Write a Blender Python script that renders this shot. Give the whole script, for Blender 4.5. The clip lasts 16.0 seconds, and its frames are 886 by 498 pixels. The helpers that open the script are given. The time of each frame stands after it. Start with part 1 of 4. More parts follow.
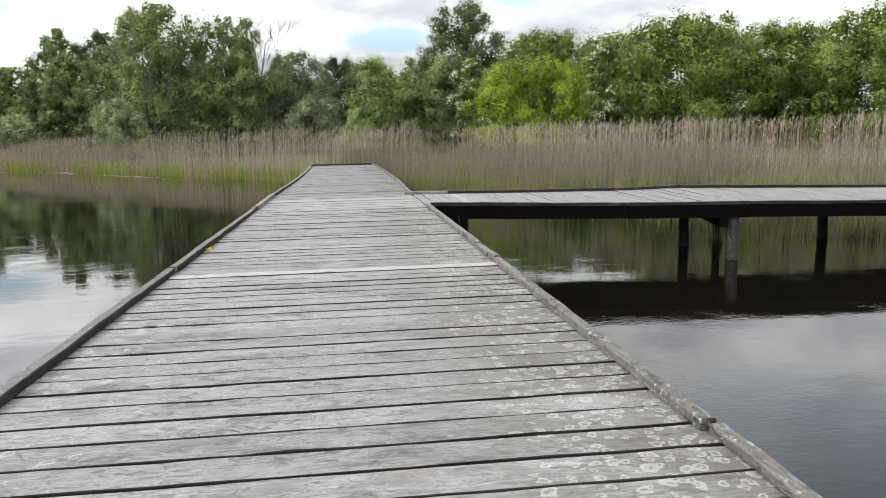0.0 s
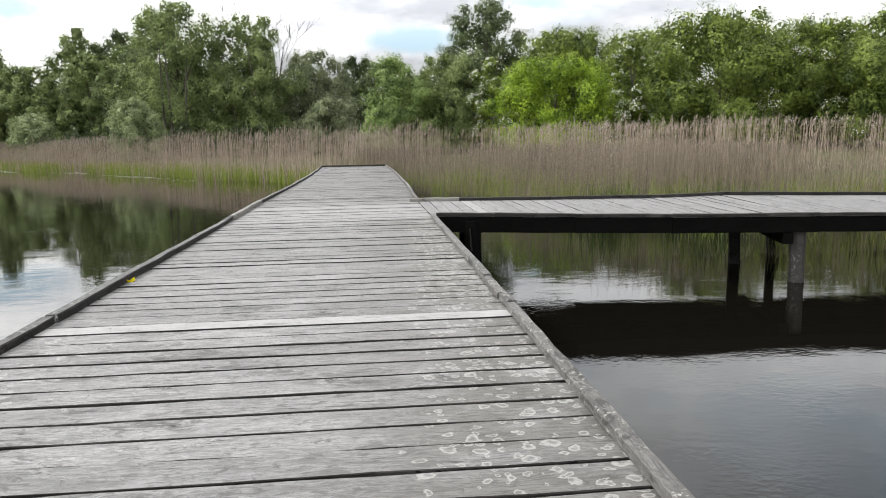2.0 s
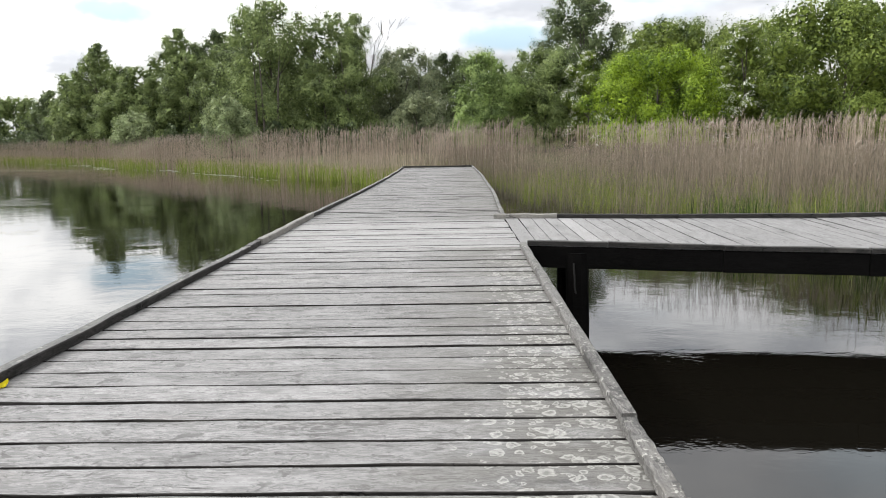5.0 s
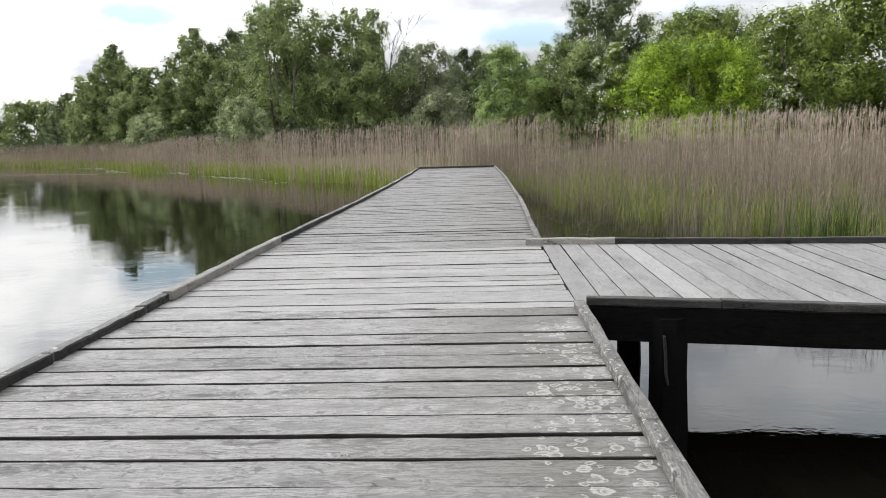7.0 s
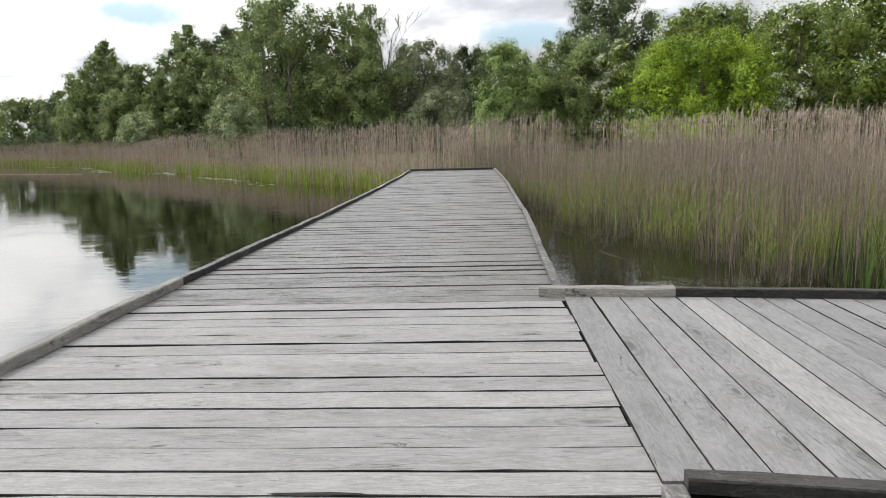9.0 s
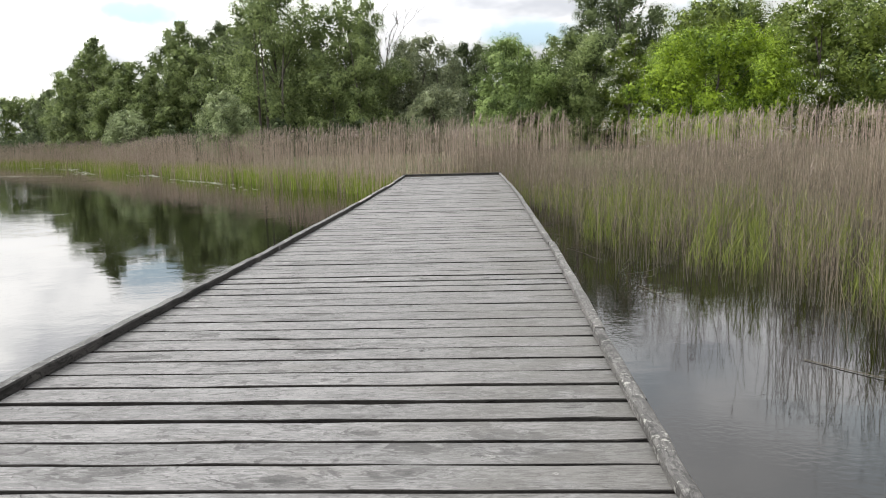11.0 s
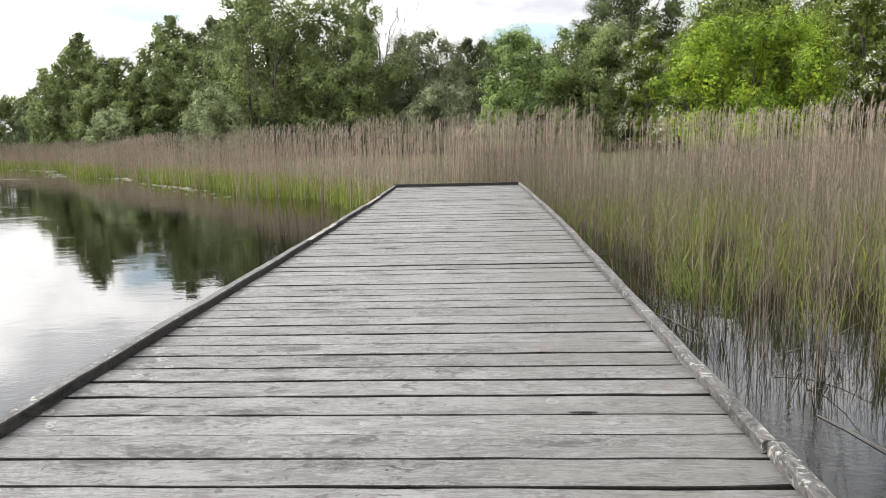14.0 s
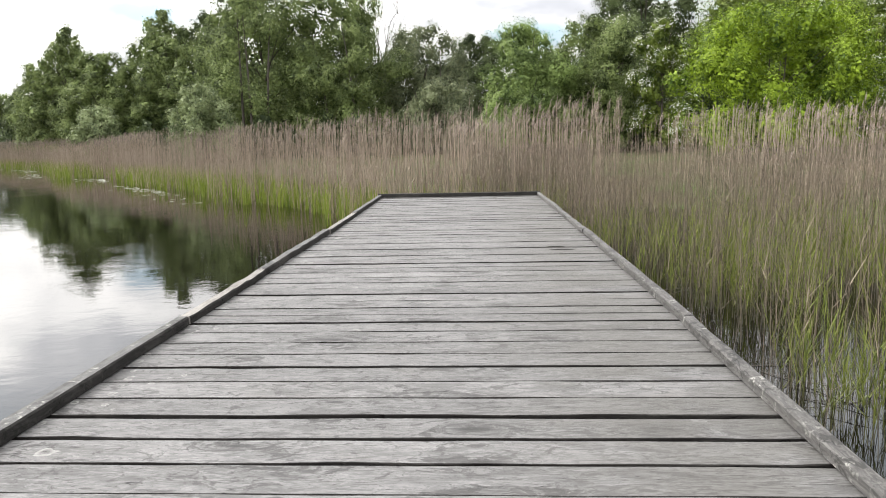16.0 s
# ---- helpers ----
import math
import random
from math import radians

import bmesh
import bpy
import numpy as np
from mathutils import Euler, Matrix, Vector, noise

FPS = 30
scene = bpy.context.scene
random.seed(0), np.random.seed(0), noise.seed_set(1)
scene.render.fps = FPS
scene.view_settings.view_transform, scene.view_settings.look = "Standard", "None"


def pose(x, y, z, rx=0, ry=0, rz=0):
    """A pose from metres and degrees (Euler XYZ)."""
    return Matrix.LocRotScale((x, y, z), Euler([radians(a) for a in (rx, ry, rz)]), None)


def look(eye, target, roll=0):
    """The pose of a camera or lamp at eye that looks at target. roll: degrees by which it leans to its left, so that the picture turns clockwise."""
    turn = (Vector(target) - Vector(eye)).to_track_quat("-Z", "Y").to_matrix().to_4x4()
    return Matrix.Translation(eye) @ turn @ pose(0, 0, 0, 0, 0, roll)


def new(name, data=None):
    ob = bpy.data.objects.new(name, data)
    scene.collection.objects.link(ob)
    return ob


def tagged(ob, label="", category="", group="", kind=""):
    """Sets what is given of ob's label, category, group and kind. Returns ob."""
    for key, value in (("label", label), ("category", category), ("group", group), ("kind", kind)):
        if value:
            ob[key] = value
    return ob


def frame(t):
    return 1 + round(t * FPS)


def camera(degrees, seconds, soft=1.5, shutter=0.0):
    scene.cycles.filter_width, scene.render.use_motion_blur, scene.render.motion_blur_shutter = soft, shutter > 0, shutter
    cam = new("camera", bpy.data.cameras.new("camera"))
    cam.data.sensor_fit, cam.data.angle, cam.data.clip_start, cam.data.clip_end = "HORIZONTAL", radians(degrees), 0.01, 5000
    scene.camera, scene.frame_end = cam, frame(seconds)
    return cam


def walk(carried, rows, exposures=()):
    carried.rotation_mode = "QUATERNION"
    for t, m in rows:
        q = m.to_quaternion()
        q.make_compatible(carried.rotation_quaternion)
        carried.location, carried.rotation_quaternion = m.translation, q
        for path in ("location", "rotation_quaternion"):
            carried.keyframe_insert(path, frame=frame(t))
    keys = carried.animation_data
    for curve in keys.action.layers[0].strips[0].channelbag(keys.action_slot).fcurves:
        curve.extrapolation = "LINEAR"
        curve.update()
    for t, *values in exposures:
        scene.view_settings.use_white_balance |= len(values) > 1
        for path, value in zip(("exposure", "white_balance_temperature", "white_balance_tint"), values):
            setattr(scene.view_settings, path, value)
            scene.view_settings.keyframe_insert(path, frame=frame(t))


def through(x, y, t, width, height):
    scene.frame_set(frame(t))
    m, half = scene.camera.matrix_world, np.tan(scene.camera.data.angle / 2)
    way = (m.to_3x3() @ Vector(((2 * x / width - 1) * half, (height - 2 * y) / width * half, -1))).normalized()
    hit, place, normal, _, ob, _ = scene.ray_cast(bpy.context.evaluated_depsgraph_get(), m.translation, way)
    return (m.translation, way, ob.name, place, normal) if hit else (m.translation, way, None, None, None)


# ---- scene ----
cam = camera(62.4, 16.0, soft=1.0)
PATH = [
    (0, (0.106, 0.452, 0.96), (0.357, 2.414, 0.664), -1.2),
    (0.5, (0.224, 0.81, 0.961), (0.475, 2.771, 0.662), -1.3),
    (1, (0.32, 1.201, 0.958), (0.571, 3.163, 0.66), -1.3),
    (1.5, (0.41, 1.638, 0.957), (0.633, 3.603, 0.66), -1.3),
    (2, (0.484, 2.12, 0.931), (0.679, 4.089, 0.638), -1.1),
    (2.5, (0.502, 2.508, 0.925), (0.651, 4.481, 0.632), -1.1),
    (3, (0.514, 2.891, 0.922), (0.627, 4.866, 0.629), -1.0),
    (3.5, (0.551, 3.297, 0.957), (0.636, 5.273, 0.663), -1.0),
    (4, (0.576, 3.71, 1.003), (0.618, 5.688, 0.707), -1.0),
    (4.5, (0.654, 4.045, 0.984), (0.645, 6.023, 0.69), -0.9),
    (7, (0.728, 7.057, 0.942), (0.618, 9.032, 0.645), -1.7),
    (7.5, (0.685, 7.606, 0.972), (0.576, 9.581, 0.675), -1.6),
    (8, (0.678, 8.117, 0.976), (0.569, 10.092, 0.678), -1.5),
    (8.5, (0.748, 8.633, 0.97), (0.641, 10.607, 0.672), -1.4),
    (9, (0.784, 9.269, 0.92), (0.674, 11.244, 0.623), -1.5),
    (11.5, (0.661, 12.612, 0.981), (0.55, 14.586, 0.681), -1.6),
    (12, (0.632, 13.334, 0.971), (0.521, 15.309, 0.671), -1.5),
    (12.5, (0.622, 14.039, 0.966), (0.51, 16.013, 0.666), -1.6),
    (13, (0.582, 14.78, 0.953), (0.471, 16.754, 0.655), -1.5),
    (13.5, (0.536, 15.522, 0.954), (0.422, 17.496, 0.657), -1.5),
    (14, (0.461, 16.271, 0.947), (0.344, 18.245, 0.649), -1.5),
    (14.5, (0.392, 17.071, 0.945), (0.272, 19.045, 0.647), -1.5),
    (15, (0.349, 17.807, 0.948), (0.23, 19.781, 0.65), -1.4),
    (15.5, (0.326, 18.567, 0.944), (0.206, 20.541, 0.645), -1.4),
    (16, (0.333, 19.45, 0.899), (0.213, 21.425, 0.602), -1.3),
]
EXPOSURES = [(0.0, -1.15, 6350, 10.5), (4.5, -1.09, 6350, 10.5), (7.0, -1.15, 6300, 10.5), (9.2, -1.33, 6350, 10.5), (11.5, -1.08, 6400, 11), (14.0, -0.98, 6450, 11.5), (16.0, -0.98, 6450, 11.5)]
walk(cam, [(t, look(eye, target, roll)) for t, eye, target, roll in PATH], EXPOSURES)

# ---- world, sun, exposure ----
SUN_AZ, SUN_EL = radians(-84), radians(44)   # from the left
SUN_WAY = (math.sin(SUN_AZ) * math.cos(SUN_EL), math.cos(SUN_AZ) * math.cos(SUN_EL), math.sin(SUN_EL))


def link(nt, a, b):
    nt.links.new(a, b)


class Graph:
    """Small helper round a node tree."""

    def __init__(self, nt):
        self.nt = nt
        nt.nodes.clear()

    def add(self, kind, props=None, **ins):
        n = self.nt.nodes.new(kind)
        for k, v in (props or {}).items():
            setattr(n, k, v)
        for k, v in ins.items():
            key = int(k[1:]) if k[0] == "i" and k[1:].isdigit() else k.replace("_", " ")
            sock = n.inputs[key]
            if isinstance(v, bpy.types.NodeSocket):
                self.nt.links.new(v, sock)
            else:
                sock.default_value = (*v, 1.0) if sock.type == "RGBA" and len(v) == 3 else v
        return n

    def math(self, op, a, b=0.0, clamp=False):
        return self.add("ShaderNodeMath", {"operation": op, "use_clamp": clamp}, i0=a, i1=b).outputs[0]

    def vec(self, op, a, b=(0, 0, 0)):
        return self.add("ShaderNodeVectorMath", {"operation": op}, i0=a, i1=b).outputs[0]

    def noise(self, vector, scale, detail=4.0, rough=0.55, distortion=0.0):
        return self.add("ShaderNodeTexNoise", Vector=vector, Scale=scale, Detail=detail, Roughness=rough, Distortion=distortion).outputs["Fac"]

    def step(self, value, lo, hi, a=0.0, b=1.0):
        return self.add("ShaderNodeMapRange", {"interpolation_type": "SMOOTHSTEP"}, Value=value, From_Min=lo, From_Max=hi, To_Min=a, To_Max=b).outputs[0]

    def mix(self, fac, a, b, blend="MIX"):
        n = self.nt.nodes.new("ShaderNodeMix")
        n.data_type, n.blend_type = "RGBA", blend
        for sock, v in ((n.inputs[0], fac), (n.inputs[6], a), (n.inputs[7], b)):
            if isinstance(v, bpy.types.NodeSocket):
                self.nt.links.new(v, sock)
            else:
                sock.default_value = v if isinstance(v, float) else (*v[:3], 1.0)
        return n.outputs[2]

    def bump(self, height, strength, distance):
        return self.add("ShaderNodeBump", Strength=strength, Distance=distance, Height=height).outputs[0]


world = bpy.data.worlds.new("overcast_sky")
scene.world = world
world.use_nodes = True
g = Graph(world.node_tree)
sky = g.add("ShaderNodeTexSky", {"sky_type": "NISHITA", "sun_disc": False, "sun_elevation": SUN_EL, "sun_rotation": SUN_AZ, "air_density": 1.0, "dust_density": 1.5})
way = g.add("ShaderNodeTexCoord").outputs["Generated"]
sep = g.add("ShaderNodeSeparateXYZ", Vector=way)
up = g.math("ADD", g.math("MAXIMUM", sep.outputs[2], 0.0), 0.22)
flat = g.add("ShaderNodeCombineXYZ", X=g.math("DIVIDE", sep.outputs[0], up), Y=g.math("DIVIDE", sep.outputs[1], up), Z=0.0).outputs[0]
cover = g.noise(flat, 1.15, 7.0, 0.55, 0.3)
shade = g.noise(g.vec("ADD", flat, (3.1, 7.7, 0.0)), 1.6, 6.0, 0.55, 0.2)
cloud = g.step(cover, 0.30, 0.47, 0.45, 1.0)
# gaps in the cloud over the far trees
for where, flatter, r0, r1 in (((0.063, 0.9895, 0.130), 3.6, 0.035, 0.09), ((-0.416, 0.895, 0.160), 3.0, 0.02, 0.075), ((0.215, 0.962, 0.176), 3.6, 0.01, 0.06)):
    off = g.vec("MULTIPLY", g.vec("SUBTRACT", way, where), (1.0, 1.0, flatter))
    gapd = g.add("ShaderNodeVectorMath", {"operation": "LENGTH"}, i0=off).outputs["Value"]
    gapd = g.math("ADD", gapd, g.math("MULTIPLY", g.math("SUBTRACT", g.noise(way, 22.0, 4.0), 0.5), 0.10))
    cloud = g.math("MULTIPLY", cloud, g.step(gapd, r0, r1, 0.05, 1.0))
cloudcol = g.mix(g.step(shade, 0.34, 0.58), (1.14, 1.17, 1.23), (2.26, 2.24, 2.20))
# the cloud is brightest halfway up; an added dimming overhead weakens the fill light
rise = g.step(sep.outputs[2], 0.03, 0.30, 0.86, 2.05)
rise = g.math("MULTIPLY", rise, g.step(sep.outputs[2], 0.55, 0.95, 1.0, 0.62))
cloudcol = g.mix(1.0, cloudcol, g.add("ShaderNodeCombineColor", Red=rise, Green=rise, Blue=rise).outputs[0], "MULTIPLY")
# thin cloud in front of the sun glows
sund = g.add("ShaderNodeVectorMath", {"operation": "DOT_PRODUCT"}, i0=way, i1=SUN_WAY).outputs["Value"]
cloudcol = g.mix(1.0, cloudcol, g.mix(g.step(sund, 0.10, 0.93), (1.0, 1.0, 1.0), (2.3, 2.27, 2.2)), "MULTIPLY")
skycol = g.mix(0.75, g.mix(1.0, sky.outputs[0], (0.12, 0.12, 0.12), "MULTIPLY"), (1.45, 1.90, 2.15))
skycol = g.mix(1.0, skycol, g.add("ShaderNodeCombineColor", Red=rise, Green=rise, Blue=rise).outputs[0], "MULTIPLY")
out = g.add("ShaderNodeBackground", Color=g.mix(cloud, skycol, cloudcol), Strength=1.0)
link(g.nt, out.outputs[0], g.add("ShaderNodeOutputWorld").inputs[0])

sun = new("sun", bpy.data.lights.new("sun", "SUN"))
sun.data.energy, sun.data.angle, sun.data.color = 5.0, radians(4), (1.0, 0.96, 0.915)
sun.matrix_world = look((math.sin(SUN_AZ) * 30 * math.cos(SUN_EL), math.cos(SUN_AZ) * 30 * math.cos(SUN_EL), 30 * math.sin(SUN_EL)), (0, 0, 0))


# ---- materials ----
def material(name):
    m = bpy.data.materials.new(name)
    m.use_nodes = True
    return m, Graph(m.node_tree)


def finish(gr, color, rough=0.8, normal=None, spec=0.3, **more):
    p = gr.add("ShaderNodeBsdfPrincipled", Base_Color=color, Roughness=rough, **more)
    p.inputs["Specular IOR Level"].default_value = spec
    if normal is not None:
        link(gr.nt, normal, p.inputs["Normal"])
    link(gr.nt, p.outputs[0], gr.add("ShaderNodeOutputMaterial").inputs[0])
    return p


def weathered_wood(name, light, dark, lichen=0.0, wear=1.0, stain=(0.125, 0.117, 0.107), spots=0.0, fleck=0.0, splits=1.0, vary=0.24, spec=0.38, grit=0.8):
    """Silvered softwood along the piece's own x: soft mottle, fine fibre, smudges, knots with swirling grain, hairline cracks; lichen rosettes where asked."""
    m, gr = material(name)
    rnd = gr.add("ShaderNodeObjectInfo").outputs["Random"]
    shift = gr.add("ShaderNodeCombineXYZ", X=gr.math("MULTIPLY", rnd, 57.0), Y=gr.math("MULTIPLY", rnd, 83.0), Z=gr.math("MULTIPLY", rnd, 29.0)).outputs[0]
    v = gr.vec("ADD", gr.add("ShaderNodeTexCoord").outputs["Object"], shift)
    # knots bend the grain around them
    kn = gr.add("ShaderNodeTexVoronoi", Vector=gr.vec("MULTIPLY", v, (2.3, 7.5, 7.5)), Scale=1.0)
    pick = gr.add("ShaderNodeSeparateColor", Color=kn.outputs["Color"])
    has = gr.step(pick.outputs[0], 0.40, 0.44)
    size = gr.math("ADD", 0.10, gr.math("MULTIPLY", pick.outputs[1], 0.22))
    near = gr.math("DIVIDE", kn.outputs["Distance"], size)
    pull = gr.math("MULTIPLY", gr.step(near, 3.2, 0.3), has)
    wob = gr.noise(gr.vec("MULTIPLY", v, (4.0, 8, 8)), 1.0, 4.0)
    bend = gr.math("ADD", gr.math("MULTIPLY", wob, 0.07), gr.math("MULTIPLY", pull, 0.05))
    vw = gr.vec("ADD", v, gr.add("ShaderNodeCombineXYZ", X=0.0, Y=bend, Z=bend).outputs[0])
    fine = gr.noise(gr.vec("MULTIPLY", vw, (20.0, 330, 330)), 1.0, 3.0, 0.6)
    coarse = gr.noise(gr.vec("MULTIPLY", vw, (8.0, 108, 108)), 1.0, 4.0, 0.6)
    broad = gr.noise(gr.vec("MULTIPLY", v, (2.4, 4, 4)), 1.0, 4.0, 0.6)
    blotch = gr.noise(gr.vec("MULTIPLY", vw, (11.0, 19, 19)), 1.0, 5.0, 0.66, 1.1)
    speck = gr.noise(gr.vec("MULTIPLY", vw, (55.0, 120, 120)), 1.0, 3.0, 0.6)
    grain = gr.math("ADD", gr.math("MULTIPLY", fine, 0.30), gr.math("ADD", gr.math("MULTIPLY", coarse, 0.42), gr.math("MULTIPLY", blotch, 0.28)))
    mid = tuple(a * 0.45 + b * 0.55 for a, b in zip(light, dark))
    col = gr.mix(gr.step(grain, 0.49 - 0.09 / (0.4 + grit), 0.49 + 0.09 / (0.4 + grit)), tuple(c * 0.88 for c in mid), tuple(c * 1.06 for c in light))
    cloudy = gr.noise(gr.vec("MULTIPLY", vw, (5.0, 16, 16)), 1.0, 4.0, 0.6, 0.5)
    col = gr.mix(gr.step(cloudy, 0.48, 0.66, 0.0, 0.65 * min(1.2, wear + 0.2)), col, tuple(c * 0.85 for c in mid))
    streak = gr.noise(gr.vec("MULTIPLY", vw, (5.5, 75, 75)), 1.0, 6.0, 0.72)
    sk = gr.add("ShaderNodeMapRange", Value=streak, From_Min=0.32, From_Max=0.68, To_Min=1.0 - 0.34 * grit, To_Max=1.0 + 0.24 * grit).outputs[0]
    col = gr.mix(1.0, col, gr.add("ShaderNodeCombineColor", Red=sk, Green=sk, Blue=sk).outputs[0], "MULTIPLY")
    # faint stains, dark smudges, paler dry patches
    col = gr.mix(gr.step(broad, 0.54, 0.74, 0.0, 0.35 * wear), col, stain)
    col = gr.mix(gr.step(gr.math("ADD", blotch, gr.math("MULTIPLY", pull, 0.10)), 0.53, 0.65, 0.0, 0.80 * wear), col, dark)
    col = gr.mix(gr.step(broad, 0.46, 0.30, 0.0, 0.5), col, tuple(min(1.0, c * 1.14) for c in light))
    col = gr.mix(gr.math("MULTIPLY", gr.step(coarse, 0.56, 0.64), gr.step(blotch, 0.42, 0.54, 0.0, 0.7 * wear)), col, dark)
    col = gr.mix(gr.step(speck, 0.63, 0.70, 0.0, 0.6), col, tuple(c * 0.6 for c in dark))
    # the knot's eye and the rings round it
    ring = gr.math("MULTIPLY", gr.step(gr.math("SINE", gr.math("ADD", gr.math("MULTIPLY", near, 9.0), gr.math("MULTIPLY", coarse, 7.0))), 0.35, 0.9), gr.step(near, 2.4, 0.9))
    eye = gr.step(gr.math("ADD", near, gr.math("MULTIPLY", gr.math("SUBTRACT", blotch, 0.5), 1.6)), 0.75, 0.25)
    knot = gr.math("MULTIPLY", gr.math("MAXIMUM", gr.math("MULTIPLY", ring, 0.55), eye), has)
    col = gr.mix(gr.math("MULTIPLY", knot, 0.78), col, tuple(c * 0.42 for c in dark))
    # hairline cracks along the grain, some wider
    sp = gr.noise(gr.vec("MULTIPLY", vw, (1.5, 30, 1.0)), 1.0, 2.0, 0.5)
    run = gr.noise(gr.vec("MULTIPLY", v, (3.1, 9.0, 1.0)), 1.0, 3.0, 0.6)
    crack = gr.step(gr.math("ABSOLUTE", gr.math("SUBTRACT", sp, 0.53)), gr.step(run, 0.50, 0.78, 0.006, 0.022), 0.001)
    split = gr.math("MULTIPLY", gr.math("MULTIPLY", crack, gr.step(run, 0.50, 0.56)), splits)
    col = gr.mix(gr.math("MULTIPLY", split, 0.85), col, tuple(c * 0.25 for c in dark))
    # each piece has weathered a little differently
    tint = gr.math("ADD", 1.0 - vary * 0.55, gr.math("MULTIPLY", rnd, vary))
    col = gr.mix(1.0, col, gr.add("ShaderNodeCombineColor", Red=tint, Green=tint, Blue=tint).outputs[0], "MULTIPLY")
    height = gr.math("SUBTRACT", grain, gr.math("ADD", gr.math("MULTIPLY", split, 1.2), gr.math("MULTIPLY", knot, 0.25)))
    pos = gr.add("ShaderNodeNewGeometry").outputs["Position"]
    if fleck:
        fl = gr.math("MULTIPLY", gr.step(gr.noise(pos, 38.0, 4.0, 0.65), 0.56, 0.64), gr.step(gr.noise(pos, 5.0, 2.0), 0.40, 0.60))
        col = gr.mix(gr.math("MULTIPLY", fl, fleck), col, (0.42, 0.42, 0.38))
        height = gr.math("ADD", height, gr.math("MULTIPLY", fl, 0.4))
    if lichen or spots:
        ps = gr.add("ShaderNodeSeparateXYZ", Vector=pos)
        px, py = ps.outputs[0], ps.outputs[1]
        wn = gr.noise(pos, 17.0, 3.0, 0.6)
        wn2 = gr.noise(gr.vec("ADD", pos, (9.0, 4.0, 2.0)), 17.0, 3.0, 0.6)
        warp = gr.add("ShaderNodeCombineXYZ", X=gr.math("MULTIPLY", gr.math("SUBTRACT", wn, 0.5), 0.07), Y=gr.math("MULTIPLY", gr.math("SUBTRACT", wn2, 0.5), 0.05), Z=0.0).outputs[0]
        drift = gr.math("MULTIPLY", gr.math("MAXIMUM", gr.math("SUBTRACT", py, 4.0), 0.0), 0.05)
        zone = gr.math("MULTIPLY", gr.step(gr.math("SUBTRACT", px, drift), 0.48, 0.84), gr.step(py, 11.0, 10.2))
        left = gr.math("MULTIPLY", gr.math("MULTIPLY", gr.step(px, -0.55, -1.15), gr.step(py, 6.6, 5.6)), 0.42)
        far = gr.math("MULTIPLY", gr.math("MULTIPLY", gr.step(px, -0.8, -1.15), gr.step(py, 15.0, 17.0)), 0.35)
        zone = gr.math("MULTIPLY", zone, gr.step(py, 5.8, 7.4, 1.0, 1.55))
        amount = gr.math("ADD", gr.math("MULTIPLY", gr.math("MAXIMUM", zone, gr.math("MAXIMUM", left, far)), 0.58 * lichen), spots)
        amount = gr.math("MULTIPLY", amount, gr.step(gr.noise(pos, 1.7, 3.0), 0.34, 0.60, 0.45, 1.15))
        mask = None
        for k, (size, r) in enumerate(((13.0, 0.44), (21.0, 0.42))):
            vo = gr.add("ShaderNodeTexVoronoi", {"voronoi_dimensions": "2D"}, Vector=gr.vec("ADD", gr.vec("ADD", pos, warp), (k * 3.3, k * 1.7, 0)), Scale=size)
            cc = gr.add("ShaderNodeSeparateColor", Color=vo.outputs["Color"])
            rad = gr.math("MULTIPLY", gr.math("ADD", 0.40, gr.math("MULTIPLY", cc.outputs[1], 0.60)), r)
            d = gr.math("DIVIDE", gr.math("ADD", vo.outputs["Distance"], gr.math("MULTIPLY", gr.math("SUBTRACT", blotch, 0.5), 0.12)), rad)
            ring = gr.math("MULTIPLY", gr.step(d, 1.0, 0.82), gr.step(d, 0.25, 0.75, 0.15, 1.0))
            ring = gr.math("MULTIPLY", ring, gr.step(gr.math("SUBTRACT", amount, cc.outputs[0]), 0.0, 0.02))
            mask = ring if mask is None else gr.math("MAXIMUM", mask, ring)
        mask = gr.math("MULTIPLY", mask, gr.step(fine, 0.25, 0.55, 0.45, 1.0))
        # brown algae along the lichen side
        damp = gr.math("MAXIMUM", gr.math("MINIMUM", zone, 1.0), gr.step(px, 0.05, 1.05, 0.0, 0.95))
        alg = gr.math("MULTIPLY", gr.math("MULTIPLY", damp, gr.step(gr.noise(gr.vec("MULTIPLY", pos, (0.7, 1.0, 1.0)), 2.6, 5.0, 0.62), 0.32, 0.56)), 1.0 * lichen)
        col = gr.mix(alg, col, gr.mix(gr.step(grain, 0.42, 0.56), (0.056, 0.053, 0.047), (0.112, 0.108, 0.100)))
        col = gr.mix(gr.math("MULTIPLY", mask, 0.52), col, (0.38, 0.38, 0.355))
        height = gr.math("ADD", height, gr.math("MULTIPLY", mask, 0.5))
    finish(gr, col, 0.72, gr.bump(height, 0.45, 0.005), spec)
    return m


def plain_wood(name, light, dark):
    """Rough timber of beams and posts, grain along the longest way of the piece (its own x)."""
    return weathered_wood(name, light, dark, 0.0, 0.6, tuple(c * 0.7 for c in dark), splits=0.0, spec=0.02)


